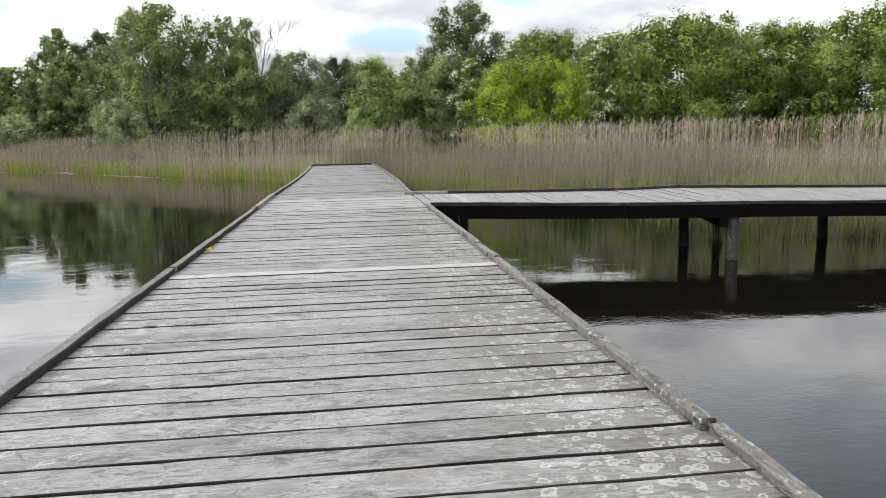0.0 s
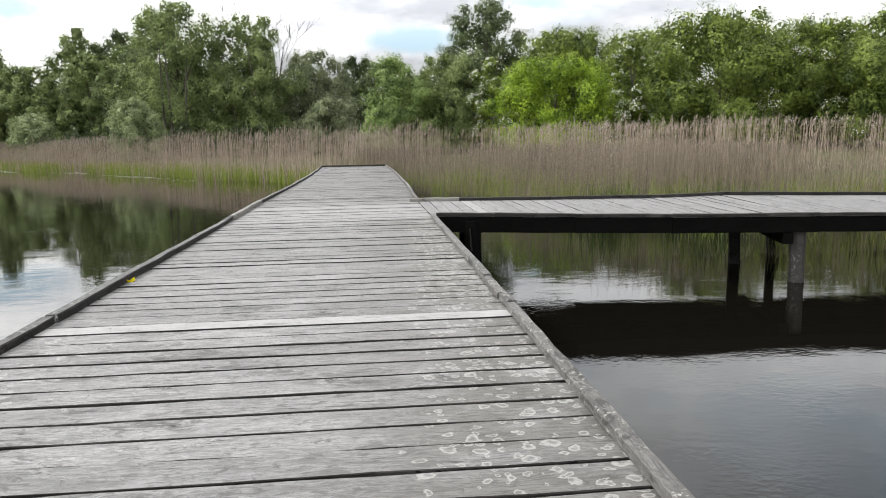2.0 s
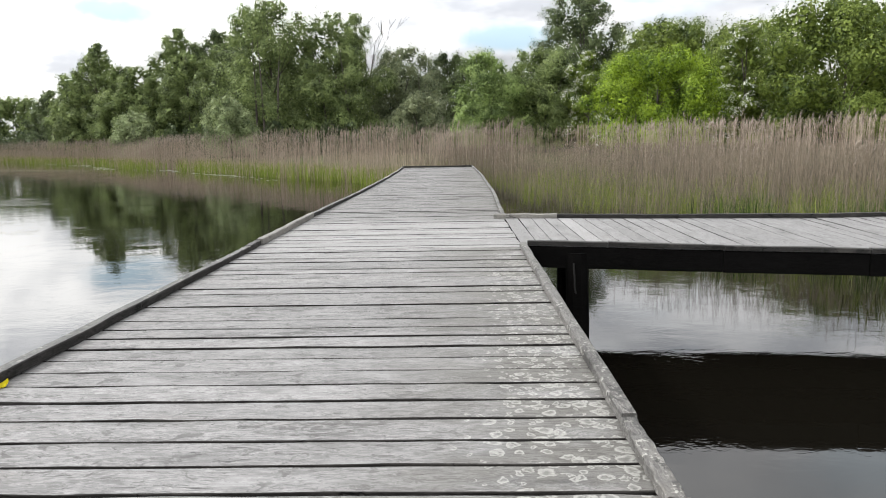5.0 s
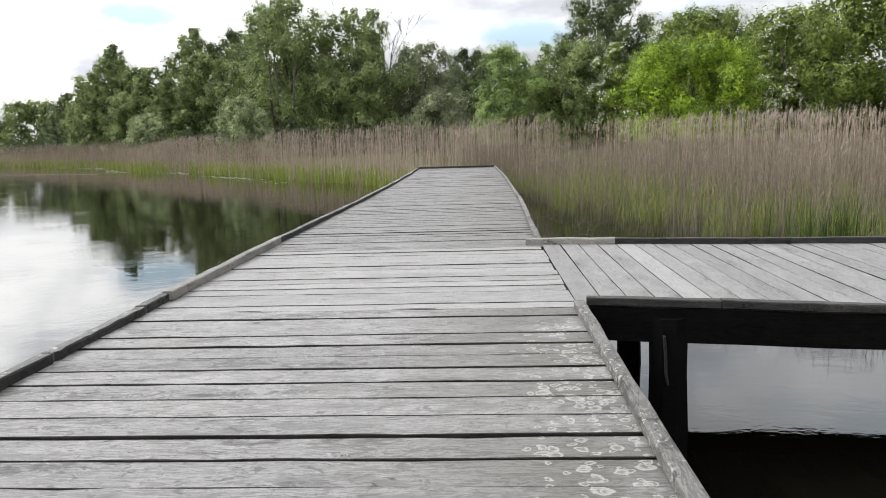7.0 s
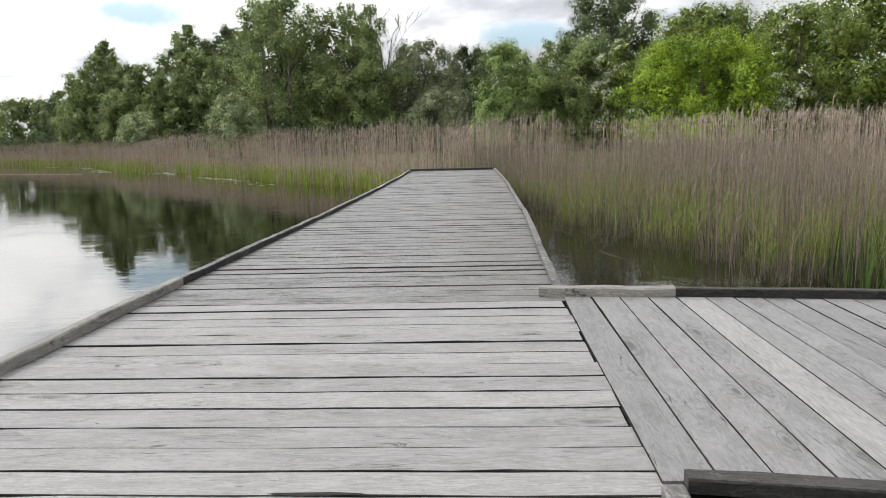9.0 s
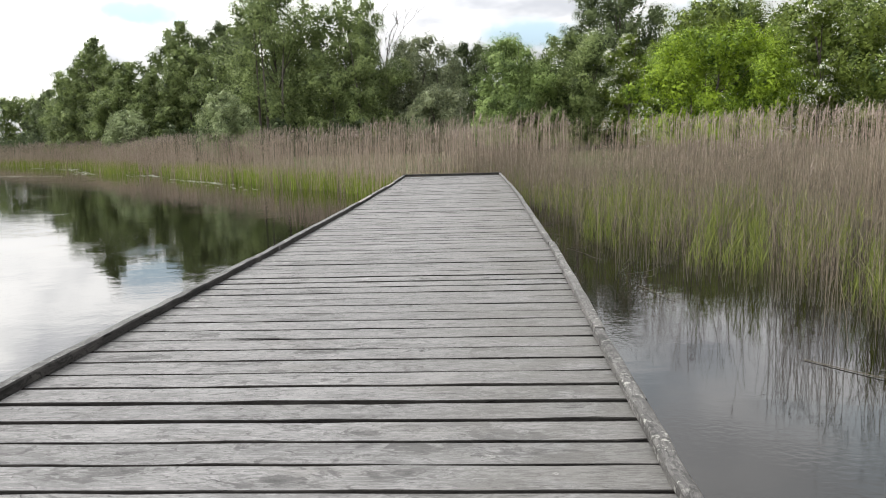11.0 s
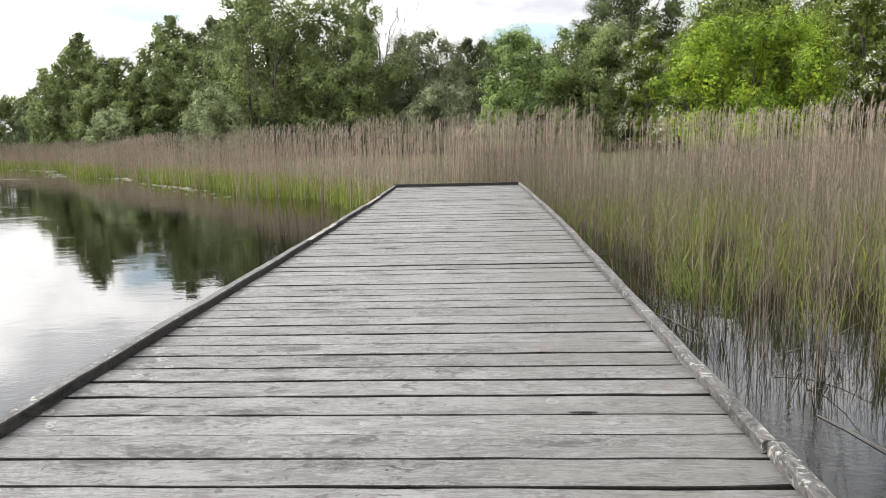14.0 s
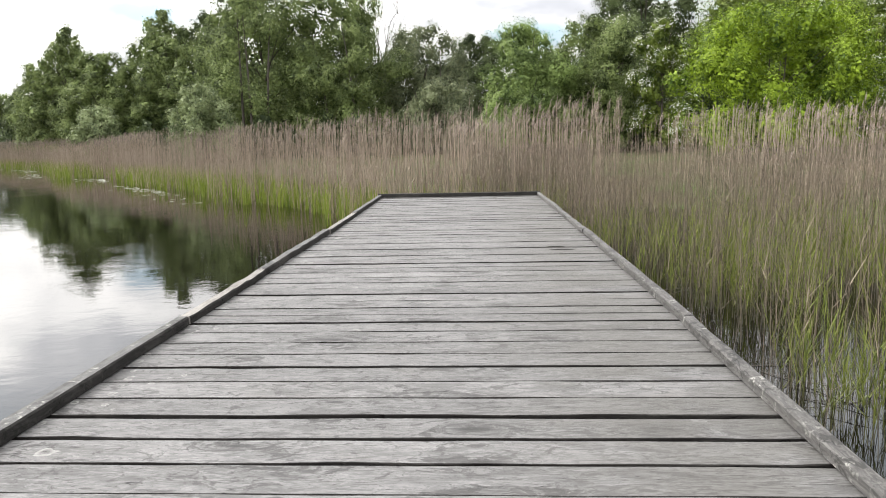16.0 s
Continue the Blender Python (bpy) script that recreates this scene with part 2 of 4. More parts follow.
WOOD_DECK = weathered_wood("weathered_deck_wood", (0.2211, 0.218, 0.2169), (0.05829, 0.05647, 0.05473), lichen=1.0, spots=0.004)
WOOD_PALE = weathered_wood("pale_deck_wood", (0.2763, 0.2714, 0.2687), (0.1709, 0.1665, 0.1622), wear=0.2, vary=0.05, grit=0.4)
WOOD_POST_PALE = weathered_wood("pale_stained_post", (0.07236, 0.06995, 0.06587), (0.0217, 0.02071, 0.0193), wear=0.5, fleck=0.35, splits=0.0, spec=0.05)
WOOD_NEW = weathered_wood("newer_deck_wood", (0.2332, 0.2299, 0.2279), (0.1226, 0.1189, 0.1155), wear=0.55, vary=0.2, grit=0.4)
WOOD_GREY = weathered_wood("grey_deck_wood", (0.1909, 0.1882, 0.1861), (0.05025, 0.04885, 0.04745), wear=1.1, lichen=0.8, spots=0.012)
WOOD_SIDE = weathered_wood("side_deck_wood", (0.1859, 0.1833, 0.1821), (0.08844, 0.0862, 0.08458), wear=0.8, vary=0.18, grit=0.4)
WOOD_SIDE_PALE = weathered_wood("pale_side_plank", (0.2412, 0.2378, 0.2348), (0.1407, 0.1368, 0.1343), wear=0.3, vary=0.05, grit=0.4)
# dark colour paints the shade of gaps and holes onto the planks
WOOD_EDGE = weathered_wood("gap_shade_wood", (0.03256, 0.03071, 0.02866), (0.01015, 0.009631, 0.009313), wear=0.5, spec=0.04)
WOOD_KERB = weathered_wood("kerb_wood", (0.1126, 0.11, 0.1075), (0.03618, 0.03468, 0.03383), wear=1.2, fleck=0.6)
# near-black flank colour paints in the shade on kerb faces
WOOD_KERB_SIDE = weathered_wood("shaded_kerb_face", (0.03618, 0.03468, 0.03283), (0.01206, 0.0116, 0.01094), wear=1.0, fleck=0.04, spec=0.08)
WOOD_KERB_RIGHT = weathered_wood("lichen_kerb_wood", (0.1206, 0.116, 0.1104), (0.03015, 0.02874, 0.02687), wear=1.35, fleck=0.60, grit=1.3)
WOOD_KERB_NEW = weathered_wood("new_kerb_wood", (0.201, 0.1932, 0.1741), (0.09045, 0.0862, 0.07761), wear=0.7)
WOOD_KERB_PALE = weathered_wood("bleached_kerb_wood", (0.2714, 0.2526, 0.2338), (0.1206, 0.111, 0.09949), wear=0.7)
# near-black, far below the other timbers, with almost no specular
WOOD_DARK = plain_wood("near_black_timber", (0.0055, 0.0053, 0.005), (0.002, 0.0019, 0.0018))
WOOD_POST = plain_wood("post_timber", (0.040, 0.0385, 0.037), (0.011, 0.0107, 0.0104))
WOOD_KERB_DARK = weathered_wood("dark_kerb_wood", (0.05025, 0.04855, 0.04677), (0.01608, 0.01556, 0.01492), wear=1.0, fleck=0.08, spec=0.15)


def water_material():
    m, gr = material("pond_water")
    pos = gr.add("ShaderNodeNewGeometry").outputs["Position"]
    calm = gr.noise(pos, 0.09, 3.0)
    big = gr.noise(gr.vec("MULTIPLY", pos, (1.0, 1.5, 1.0)), 1.6, 3.0, 0.5, 0.4)
    small = gr.noise(gr.vec("MULTIPLY", pos, (1.2, 1.7, 1.0)), 13.0, 2.0, 0.5, 0.3)
    h = gr.math("ADD", gr.math("MULTIPLY", big, 0.42), gr.math("MULTIPLY", small, gr.step(gr.noise(pos, 0.55, 3.0), 0.48, 0.66, 0.03, 0.26)))
    h = gr.math("ADD", h, gr.math("MULTIPLY", gr.noise(gr.vec("MULTIPLY", pos, (1.0, 1.5, 1.0)), 24.0, 2.0), gr.step(calm, 0.40, 0.65, 0.015, 0.06)))
    nrm = gr.bump(h, 0.045, 0.12)
    p = finish(gr, (0.004, 0.0035, 0.0025), 0.015, nrm, 0.5)
    p.inputs["IOR"].default_value = 1.33
    return m


def ground_material():
    m, gr = material("marsh_ground")
    pos = gr.add("ShaderNodeNewGeometry").outputs["Position"]
    a, b = gr.noise(pos, 0.35, 6.0), gr.noise(pos, 4.0, 5.0)
    col = gr.mix(gr.step(a, 0.4, 0.6), (0.07, 0.06, 0.035), (0.06, 0.09, 0.025))
    col = gr.mix(gr.step(b, 0.45, 0.7, 0.0, 0.6), col, (0.13, 0.11, 0.06))
    finish(gr, col, 0.95, gr.bump(b, 0.6, 0.05), 0.1)
    return m


def plant_material(name, c0, c1, through=0.25, rough=0.6, base=None, base_z=(-0.5, 0.6), single=0.7, spread=(0.2, 0.9)):
    """Leaves or stalks: colour varies from piece to piece; some light passes through. base: another colour at the foot."""
    m, gr = material(name)
    rnd = gr.add("ShaderNodeNewGeometry")
    pos = rnd.outputs["Position"]
    f = gr.math("ADD", gr.math("MULTIPLY", rnd.outputs["Random Per Island"], single), gr.math("MULTIPLY", gr.noise(pos, 0.75, 3.0), 1.2 - single))
    col = gr.mix(gr.step(f, *spread), c0, c1)
    if base:
        z = gr.add("ShaderNodeSeparateXYZ", Vector=pos).outputs[2]
        col = gr.mix(gr.step(z, base_z[1], base_z[0]), col, base)
    p = gr.add("ShaderNodeBsdfPrincipled", Base_Color=col, Roughness=rough)
    p.inputs["Specular IOR Level"].default_value = 0.25
    t = gr.add("ShaderNodeBsdfTranslucent", Color=col)
    s = gr.add("ShaderNodeMixShader", Fac=through)
    link(gr.nt, p.outputs[0], s.inputs[1])
    link(gr.nt, t.outputs[0], s.inputs[2])
    link(gr.nt, s.outputs[0], gr.add("ShaderNodeOutputMaterial").inputs[0])
    return m


def bark_material():
    m, gr = material("bark")
    pos = gr.add("ShaderNodeTexCoord").outputs["Object"]
    n = gr.noise(gr.vec("MULTIPLY", pos, (6, 6, 1.5)), 1.5, 5.0)
    finish(gr, gr.mix(n, (0.035, 0.03, 0.025), (0.12, 0.105, 0.09)), 0.9, gr.bump(n, 0.6, 0.03), 0.2)
    return m


WATER, GROUND, BARK = water_material(), ground_material(), bark_material()
# wide dark-to-bright patches paint the light and shade of clumps into leaf colours
LEAF_ALDER = plant_material("alder_leaf", (0.027, 0.043, 0.012), (0.225, 0.284, 0.100), 0.18, single=0.20, spread=(0.36, 0.76))
LEAF_DARK = plant_material("dark_leaf", (0.021, 0.033, 0.013), (0.1325, 0.1696, 0.0689), 0.19, single=0.20, spread=(0.36, 0.76))
LEAF_GREY = plant_material("grey_willow_leaf", (0.05, 0.063, 0.031), (0.2332, 0.265, 0.1463), 0.19, single=0.20, spread=(0.36, 0.76))
LEAF_WILLOW = plant_material("willow_leaf", (0.04, 0.069, 0.0175), (0.2491, 0.3339, 0.106), 0.21, single=0.20, spread=(0.36, 0.76))
LEAF_BRIGHT = plant_material("bright_leaf", (0.025, 0.055, 0.005), (0.252, 0.360, 0.025), 0.15, single=0.20, spread=(0.36, 0.76))
LEAF_OAK = plant_material("oak_leaf", (0.0225, 0.0425, 0.007), (0.175, 0.228, 0.042), 0.15, single=0.20, spread=(0.36, 0.76))
LEAF_PALE = plant_material("pale_leaf", (0.07, 0.095, 0.04), (0.318, 0.3763, 0.1908), 0.22, single=0.20, spread=(0.36, 0.76))
BLOSSOM = plant_material("hawthorn_blossom", (0.55, 0.57, 0.50), (0.78, 0.78, 0.73))
REED_DEAD = plant_material("dead_reed", (0.076, 0.061, 0.044), (0.258, 0.213, 0.158), 0.2, 0.7, base=(0.13, 0.118, 0.094), base_z=(-0.91, -0.50))
# paler than dead_reed, for the far and back beds
REED_FAR = plant_material("pale_reed", (0.27, 0.216, 0.170), (0.49, 0.405, 0.325), 0.28, 0.8)
REED_WET = plant_material("wet_reed", (0.07, 0.06, 0.04), (0.13, 0.11, 0.075), 0.1, 0.5)
REED_PLUME = plant_material("reed_plume", (0.16, 0.132, 0.110), (0.33, 0.28, 0.235), 0.25, 0.9)
REED_GREEN = plant_material("green_reed", (0.082, 0.112, 0.020), (0.215, 0.245, 0.056), 0.3, base=(0.12, 0.115, 0.06), base_z=(-0.91, -0.66))
FLAG = plant_material("flag_leaf", (0.022, 0.042, 0.008), (0.070, 0.115, 0.020), 0.2)
SEDGE = plant_material("sedge", (0.106, 0.152, 0.019), (0.213, 0.251, 0.0456), 0.3)
# darkened leaf colour that paints in the shade at the wood's foot
LEAF_SHADE = plant_material("shaded_leaf", (0.028, 0.042, 0.018), (0.075, 0.10, 0.04), 0.25)
LEAF_SCUM = plant_material("floating_leaf", (0.30, 0.30, 0.22), (0.60, 0.60, 0.52), 0.05, 0.7)
YELLOW = plant_material("yellow_leaf", (0.75, 0.66, 0.02), (0.85, 0.76, 0.03), 0.2)


# ---- building helpers ----
def part(name, bm, mat=None, parent=None, label="", m=None):
    """Links a bmesh (or a mesh) as one object, under a thing where one is given."""
    if isinstance(bm, bmesh.types.BMesh):
        me = bpy.data.meshes.new(name)
        bm.normal_update()
        bm.to_mesh(me)
        bm.free()
    else:
        me = bm
    if mat is not None and not me.materials:
        me.materials.append(mat)
    ob = new(name, me)
    if parent is not None:
        ob.parent = parent
    if m is not None:
        ob.matrix_basis = m
    if label:
        tagged(ob, label)
    return ob


def thing(name, label, category, group="", kind="", m=None):
    ob = new(name)
    ob.empty_display_size = 0.2
    if m is not None:
        ob.matrix_basis = m
    return tagged(ob, label, category, group, kind)


def loft(rings, cap=True):
    """A bmesh skinned over rings of points, each ring with the same count."""
    bm = bmesh.new()
    rows = [[bm.verts.new(p) for p in ring] for ring in rings]
    n = len(rows[0])
    for a, b in zip(rows, rows[1:]):
        for i in range(n):
            bm.faces.new((a[i], a[(i + 1) % n], b[(i + 1) % n], b[i]))
    if cap:
        bm.faces.new(rows[0][::-1])
        bm.faces.new(rows[-1])
    bmesh.ops.recalc_face_normals(bm, faces=bm.faces)
    return bm


def board(length, width, thick, rng, stations=3, bow=0.004, edge=0.006, ragged=0.004, waney=0.0, two=False, chips=0.0):
    """A sawn board along x, top at z = 0, with worn top edges, a slight bow and uneven ends."""
    rings = []
    for k in range(stations):
        u = k / (stations - 1)
        x = (u - 0.5) * length + (rng.uniform(-ragged, ragged) if k in (0, stations - 1) else 0)
        dz, dy = rng.uniform(-bow, bow), rng.uniform(-bow, bow) * 0.6
        w = width / 2 + rng.uniform(-waney, waney)
        e = edge * rng.uniform(0.6, 1.5)
        n0, n1 = (rng.uniform(0.004, 0.011) if rng.random() < chips else 0.0 for _ in range(2))
        x += rng.uniform(-0.3, 0.3) * length / stations if chips and 0 < k < stations - 1 else 0.0
        rings.append([(x, -w + dy, -thick + dz), (x, -w + n0 + dy, -e + dz), (x, -w + n0 + e + dy, dz), (x, w - n1 - e + dy, dz), (x, w - n1 + dy, -e + dz), (x, w + dy, -thick + dz)])
    bm = loft(rings)
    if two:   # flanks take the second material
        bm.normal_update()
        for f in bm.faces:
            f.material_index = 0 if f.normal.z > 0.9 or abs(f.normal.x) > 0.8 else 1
    return bm


def mesh_of(bm, name, mat, second=None):
    me = bpy.data.meshes.new(name)
    bm.normal_update()
    bm.to_mesh(me)
    bm.free()
    me.materials.append(mat)
    if second is not None:
        me.materials.append(second)
    return me


def from_arrays(name, verts, faces, mat, idx=None):
    """A mesh from numpy arrays: verts (n, 3), faces (m, 3 or 4)."""
    me = bpy.data.meshes.new(name)
    v, f = np.asarray(verts, np.float32), np.asarray(faces, np.int32)
    me.vertices.add(len(v))
    me.vertices.foreach_set("co", v.ravel())
    k = f.shape[1]
    me.loops.add(f.size)
    me.loops.foreach_set("vertex_index", f.ravel())
    me.polygons.add(len(f))
    me.polygons.foreach_set("loop_start", np.arange(0, f.size, k, dtype=np.int32))
    if isinstance(mat, (list, tuple)):
        for one in mat:
            me.materials.append(one)
    else:
        me.materials.append(mat)
    me.update(calc_edges=True)
    if idx is not None:
        me.polygons.foreach_set("material_index", np.asarray(idx, np.int32))
    return me


# ---- ground and water ----
WATER_Z = -0.925
SHORE = [(-112, 130), (-64, 104), (-44, 85), (-36, 78), (-26.5, 63.5), (-21, 60.5), (-15.5, 52.5), (-11.3, 47.5), (-7.5, 41.2), (-5.4, 39.7), (-3.8, 37), (-2.9, 34.8), (-1.5, 33), (1.56, 32.3), (1.98, 29.5), (2.09, 27), (2.25, 24.5), (2.62, 23.3), (3.15, 21.8), (3.57, 19.8), (3.89, 18.1), (4.85, 17.1), (5.16, 15.3), (5.48, 13.9), (6.54, 12.9), (9.51, 12.4), (14, 11.8), (22, 10), (30, 0)]
POND = SHORE + [(34, -20), (26, -45), (-10, -60), (-60, -50), (-120, -10), (-155, 60), (-145, 120)]


def pond_distance(x, y):
    """Distance to the pond's outline, positive on land (arrays)."""
    p = np.array(POND, float)
    q = np.roll(p, -1, axis=0)
    best, inside = np.full(x.shape, 1e9), np.zeros(x.shape, bool)
    for (ax, ay), (bx, by) in zip(p, q):
        dx, dy = bx - ax, by - ay
        u = np.clip(((x - ax) * dx + (y - ay) * dy) / (dx * dx + dy * dy), 0, 1)
        best = np.minimum(best, np.hypot(x - ax - u * dx, y - ay - u * dy))
        cross = ((ay > y) != (by > y)) & (x < (bx - ax) * (y - ay) / (by - ay + 1e-12) + ax)
        inside ^= cross
    return np.where(inside, -best, best)


def land(x, y):
    """Height of the ground."""
    d = pond_distance(np.asarray(x, float), np.asarray(y, float))
    return np.where(d < 0, np.maximum(-1.9, -1.02 + 0.25 * d), np.minimum(-0.55, -1.03 + 0.07 * np.clip(d - 5.0, 0, None)) + 0.012 * np.clip(d - 12, 0, 60))


def build_ground():
    def axis(lo, hi, c0, c1, step):
        mid = np.arange(c0, c1 + 0.01, step)
        a = c0 - np.geomspace(step, c0 - lo, 16)
        b = c1 + np.geomspace(step, hi - c1, 16)
        return np.concatenate([a[::-1], mid, b])
    xs, ys = axis(-1500, 1500, -70, 50, 1.5), axis(-1500, 1800, -15, 110, 1.5)
    X, Y = np.meshgrid(xs, ys)
    Z = land(X, Y)
    V = np.stack([X, Y, Z], -1).reshape(-1, 3)
    n = len(xs)
    i = (np.arange(len(ys) - 1)[:, None] * n + np.arange(n - 1)[None]).ravel()
    ob = part("ground", from_arrays("ground", V, np.stack([i, i + 1, i + n + 1, i + n], 1), GROUND))
    tagged(ob, "dark marshy ground with grass around the pond", "ground", kind="structure")
    # the water: one sheet inside the pond and under the reeds
    W = np.array([(-190, -90, WATER_Z), (60, -90, WATER_Z), (60, 150, WATER_Z), (-190, 150, WATER_Z)])
    tagged(part("water", from_arrays("water", W, np.array([[0, 1, 2, 3]]), WATER)), "dark still pond water with light ripples reflecting clouds", "water", kind="structure")


build_ground()

# ---- boardwalk ----
PITCH, GAP0, DECK_END, DECK_START = 0.1785, 2.32, 31.02, -6.0


def drift(y):
    """How far the middle of the deck strays to one side on its way."""
    return float(np.interp(y, (12.0, 13.6, 15.0, 18.0, 22.5, 26.0, 28.5, 31.0), (0.0, -0.015, 0.0, 0.05, 0.045, 0.015, -0.035, -0.10)))


def timber(name, a, b, w, h, mat, parent, seed, label="", jag=0.004, stations=5, flank=None):
    """A squared timber from a to b (tops of its ends), w wide and h high."""
    r = random.Random(seed)
    a, b = Vector(a), Vector(b)
    d = b - a
    me = mesh_of(board(d.length, w, h, r, stations, bow=jag, edge=0.006, ragged=0.006, waney=jag * 0.6, two=flank is not None), name, mat, flank)
    x = d.normalized()
    y = Vector((0, 0, 1)).cross(x).normalized()
    z = x.cross(y)
    m = Matrix((x, y, z)).transposed().to_4x4()
    m.translation = (a + b) / 2
    return part(name, me, None, parent, label, m)


def post(name, x, y, top, bottom, r, mat, parent, seed, lean=(0, 0)):
    """A rough round pile."""
    q = random.Random(seed)
    rings = []
    for k in range(7):
        u = k / 6
        z = bottom + (top - bottom) * u
        rr = r * (1.0 + q.uniform(-0.06, 0.06))
        rings.append([(x + lean[0] * (1 - u) + rr * math.cos(2 * math.pi * i / 9) * q.uniform(0.94, 1.06), y + lean[1] * (1 - u) + rr * math.sin(2 * math.pi * i / 9) * q.uniform(0.94, 1.06), z) for i in range(9)])
    return part(name, loft(rings), mat, parent)


def build_main_deck():
    deck = thing("boardwalk", "long weathered grey wooden boardwalk over pond water", "boardwalk", kind="structure")
    # stringers, cross beams and piles under the planks
    for x in (-1.12, 0.0, 1.12):
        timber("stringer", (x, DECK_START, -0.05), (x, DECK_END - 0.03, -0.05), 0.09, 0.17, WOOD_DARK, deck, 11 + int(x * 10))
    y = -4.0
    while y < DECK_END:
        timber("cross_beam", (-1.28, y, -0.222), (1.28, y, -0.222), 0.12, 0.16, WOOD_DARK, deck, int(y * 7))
        for x in (-1.0, 1.0):
            post("pile", x, y, -0.25, -2.0, 0.10, WOOD_POST, deck, int(x * 5 + y * 13))
        y += 3.2
    return deck


def build_side_deck():
    deck = thing("side_boardwalk", "weathered grey wooden side walkway on dark piles", "boardwalk", kind="structure")
    return deck


def near_edge(x):
    return 11.10 - 0.10 * (x - 1.3)


def far_edge(x):
    return 13.44 - 0.08 * (x - 1.1)


def near_z(x):
    """Height of the side deck along its nearer edge: it sags away from the main deck."""
    return float(np.interp(x, (1.3, 2.0, 3.0, 4.2, 6.0, 7.5, 10.0, 17.0), (0.010, 0.000, -0.032, -0.058, -0.075, -0.098, -0.13, -0.19)))


def far_z(x):
    return float(np.interp(x, (1.3, 1.9, 3.3, 5.0, 6.0, 7.3, 9.7, 17.0), (0.0, 0.0, -0.01, -0.016, 0.006, -0.022, -0.075, -0.16)))


def side_z(x):
    return (near_z(x) + far_z(x)) / 2


SIDE_END = 17.0
main_deck, side_deck = build_main_deck(), build_side_deck()
# fascia beams and piles of the side walkway
for k, (x0, x1) in enumerate(((1.25, 3.0), (3.0, 4.2), (4.2, 6.0), (6.0, 7.5), (7.5, 10.0), (10.0, SIDE_END))):
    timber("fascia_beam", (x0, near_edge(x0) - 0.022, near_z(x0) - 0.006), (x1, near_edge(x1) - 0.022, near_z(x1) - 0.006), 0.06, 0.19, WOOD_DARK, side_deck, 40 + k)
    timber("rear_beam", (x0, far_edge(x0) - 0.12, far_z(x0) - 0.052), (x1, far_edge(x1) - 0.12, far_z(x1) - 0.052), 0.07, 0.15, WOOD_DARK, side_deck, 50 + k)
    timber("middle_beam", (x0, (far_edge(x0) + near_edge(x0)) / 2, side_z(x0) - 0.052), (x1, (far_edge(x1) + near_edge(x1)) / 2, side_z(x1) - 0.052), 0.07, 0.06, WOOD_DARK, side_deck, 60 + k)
for x, y, r in ((1.74, 11.06, 0.105), (1.90, 13.0, 0.095), (5.82, 10.76, 0.10), (5.75, 12.22, 0.085), (6.72, 12.92, 0.07), (8.2, 10.25, 0.10), (8.5, 12.5, 0.09), (11.2, 9.95, 0.10), (11.5, 12.2, 0.09)):
    post("pile", x, y, side_z(x) - 0.06, -2.0, r, WOOD_POST_PALE if 10 < y < 10.9 and x < 6 else WOOD_DARK if x < 2 else WOOD_POST, side_deck, int(x * 31 + y * 7), (0.04, 0.0))
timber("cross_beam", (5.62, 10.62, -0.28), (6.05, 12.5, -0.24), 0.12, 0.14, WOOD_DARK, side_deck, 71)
timber("strap", (1.70, 10.95, -0.15), (1.72, 10.95, -0.42), 0.04, 0.012, WOOD_POST, side_deck, 72)


# kerbs: (start, end, height, width, material)
def kerb(x, y0, y1, h, w, mat, seed, flank=None):
    return tagged(timber("kerb", (x + drift(y0), y0, h), (x + drift(y1), y1, h), w, h - 0.003, mat, None, seed, stations=17, jag=0.0034, flank=flank), "weathered square timber kerb rail along the deck edge", "kerb rail", "kerb rails of the boardwalk")


LEFT = [(-5.9, -1.5, 0), (-1.48, 2.6, 0), (2.62, 6.12, 0), (6.14, 10.12, 0), (10.14, 11.05, 0), (11.07, 11.38, 0), (11.40, 13.96, 1), (13.98, 16.2, 0), (16.21, 18.4, 0), (18.42, 22.95, 0), (22.97, 24.3, 2), (24.32, 26.5, 0), (26.52, 28.2, 2), (28.22, 31.0, 0)]
for k, (a, b, new_one) in enumerate(LEFT):
    # older left kerbs carry the painted shade on their flanks
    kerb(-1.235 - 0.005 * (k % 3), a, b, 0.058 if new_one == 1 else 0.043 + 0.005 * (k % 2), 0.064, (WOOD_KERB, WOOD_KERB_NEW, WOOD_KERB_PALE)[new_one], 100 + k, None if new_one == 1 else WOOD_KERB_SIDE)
RIGHT = [(-5.9, -1.2), (-1.18, 2.58), (2.6, 6.02), (6.03, 6.28), (6.29, 6.84), (6.85, 11.02), (13.52, 15.4), (15.41, 18.35), (18.37, 22.9), (22.92, 26.3), (26.32, 28.6), (28.61, 31.0)]
for k, (a, b) in enumerate(RIGHT):
    kerb(1.242 + 0.007 * (k % 2) + (0.012 if k == 1 else 0), a, b, (0.030 if k == 1 else 0.042) + 0.005 * (k % 2), 0.056 if b < 12 else 0.052, WOOD_KERB_RIGHT, 140 + k)
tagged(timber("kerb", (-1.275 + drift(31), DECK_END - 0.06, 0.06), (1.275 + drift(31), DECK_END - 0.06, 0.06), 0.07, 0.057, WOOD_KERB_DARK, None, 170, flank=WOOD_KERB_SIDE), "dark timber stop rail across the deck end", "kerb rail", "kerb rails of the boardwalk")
tagged(timber("kerb", (1.10, far_edge(1.1) + 0.045, 0.056), (1.865, far_edge(1.865) + 0.045, 0.054), 0.075, 0.055, WOOD_KERB_NEW, None, 171), "short newer pale timber kerb rail", "kerb rail", "kerb rails of the side walkway")
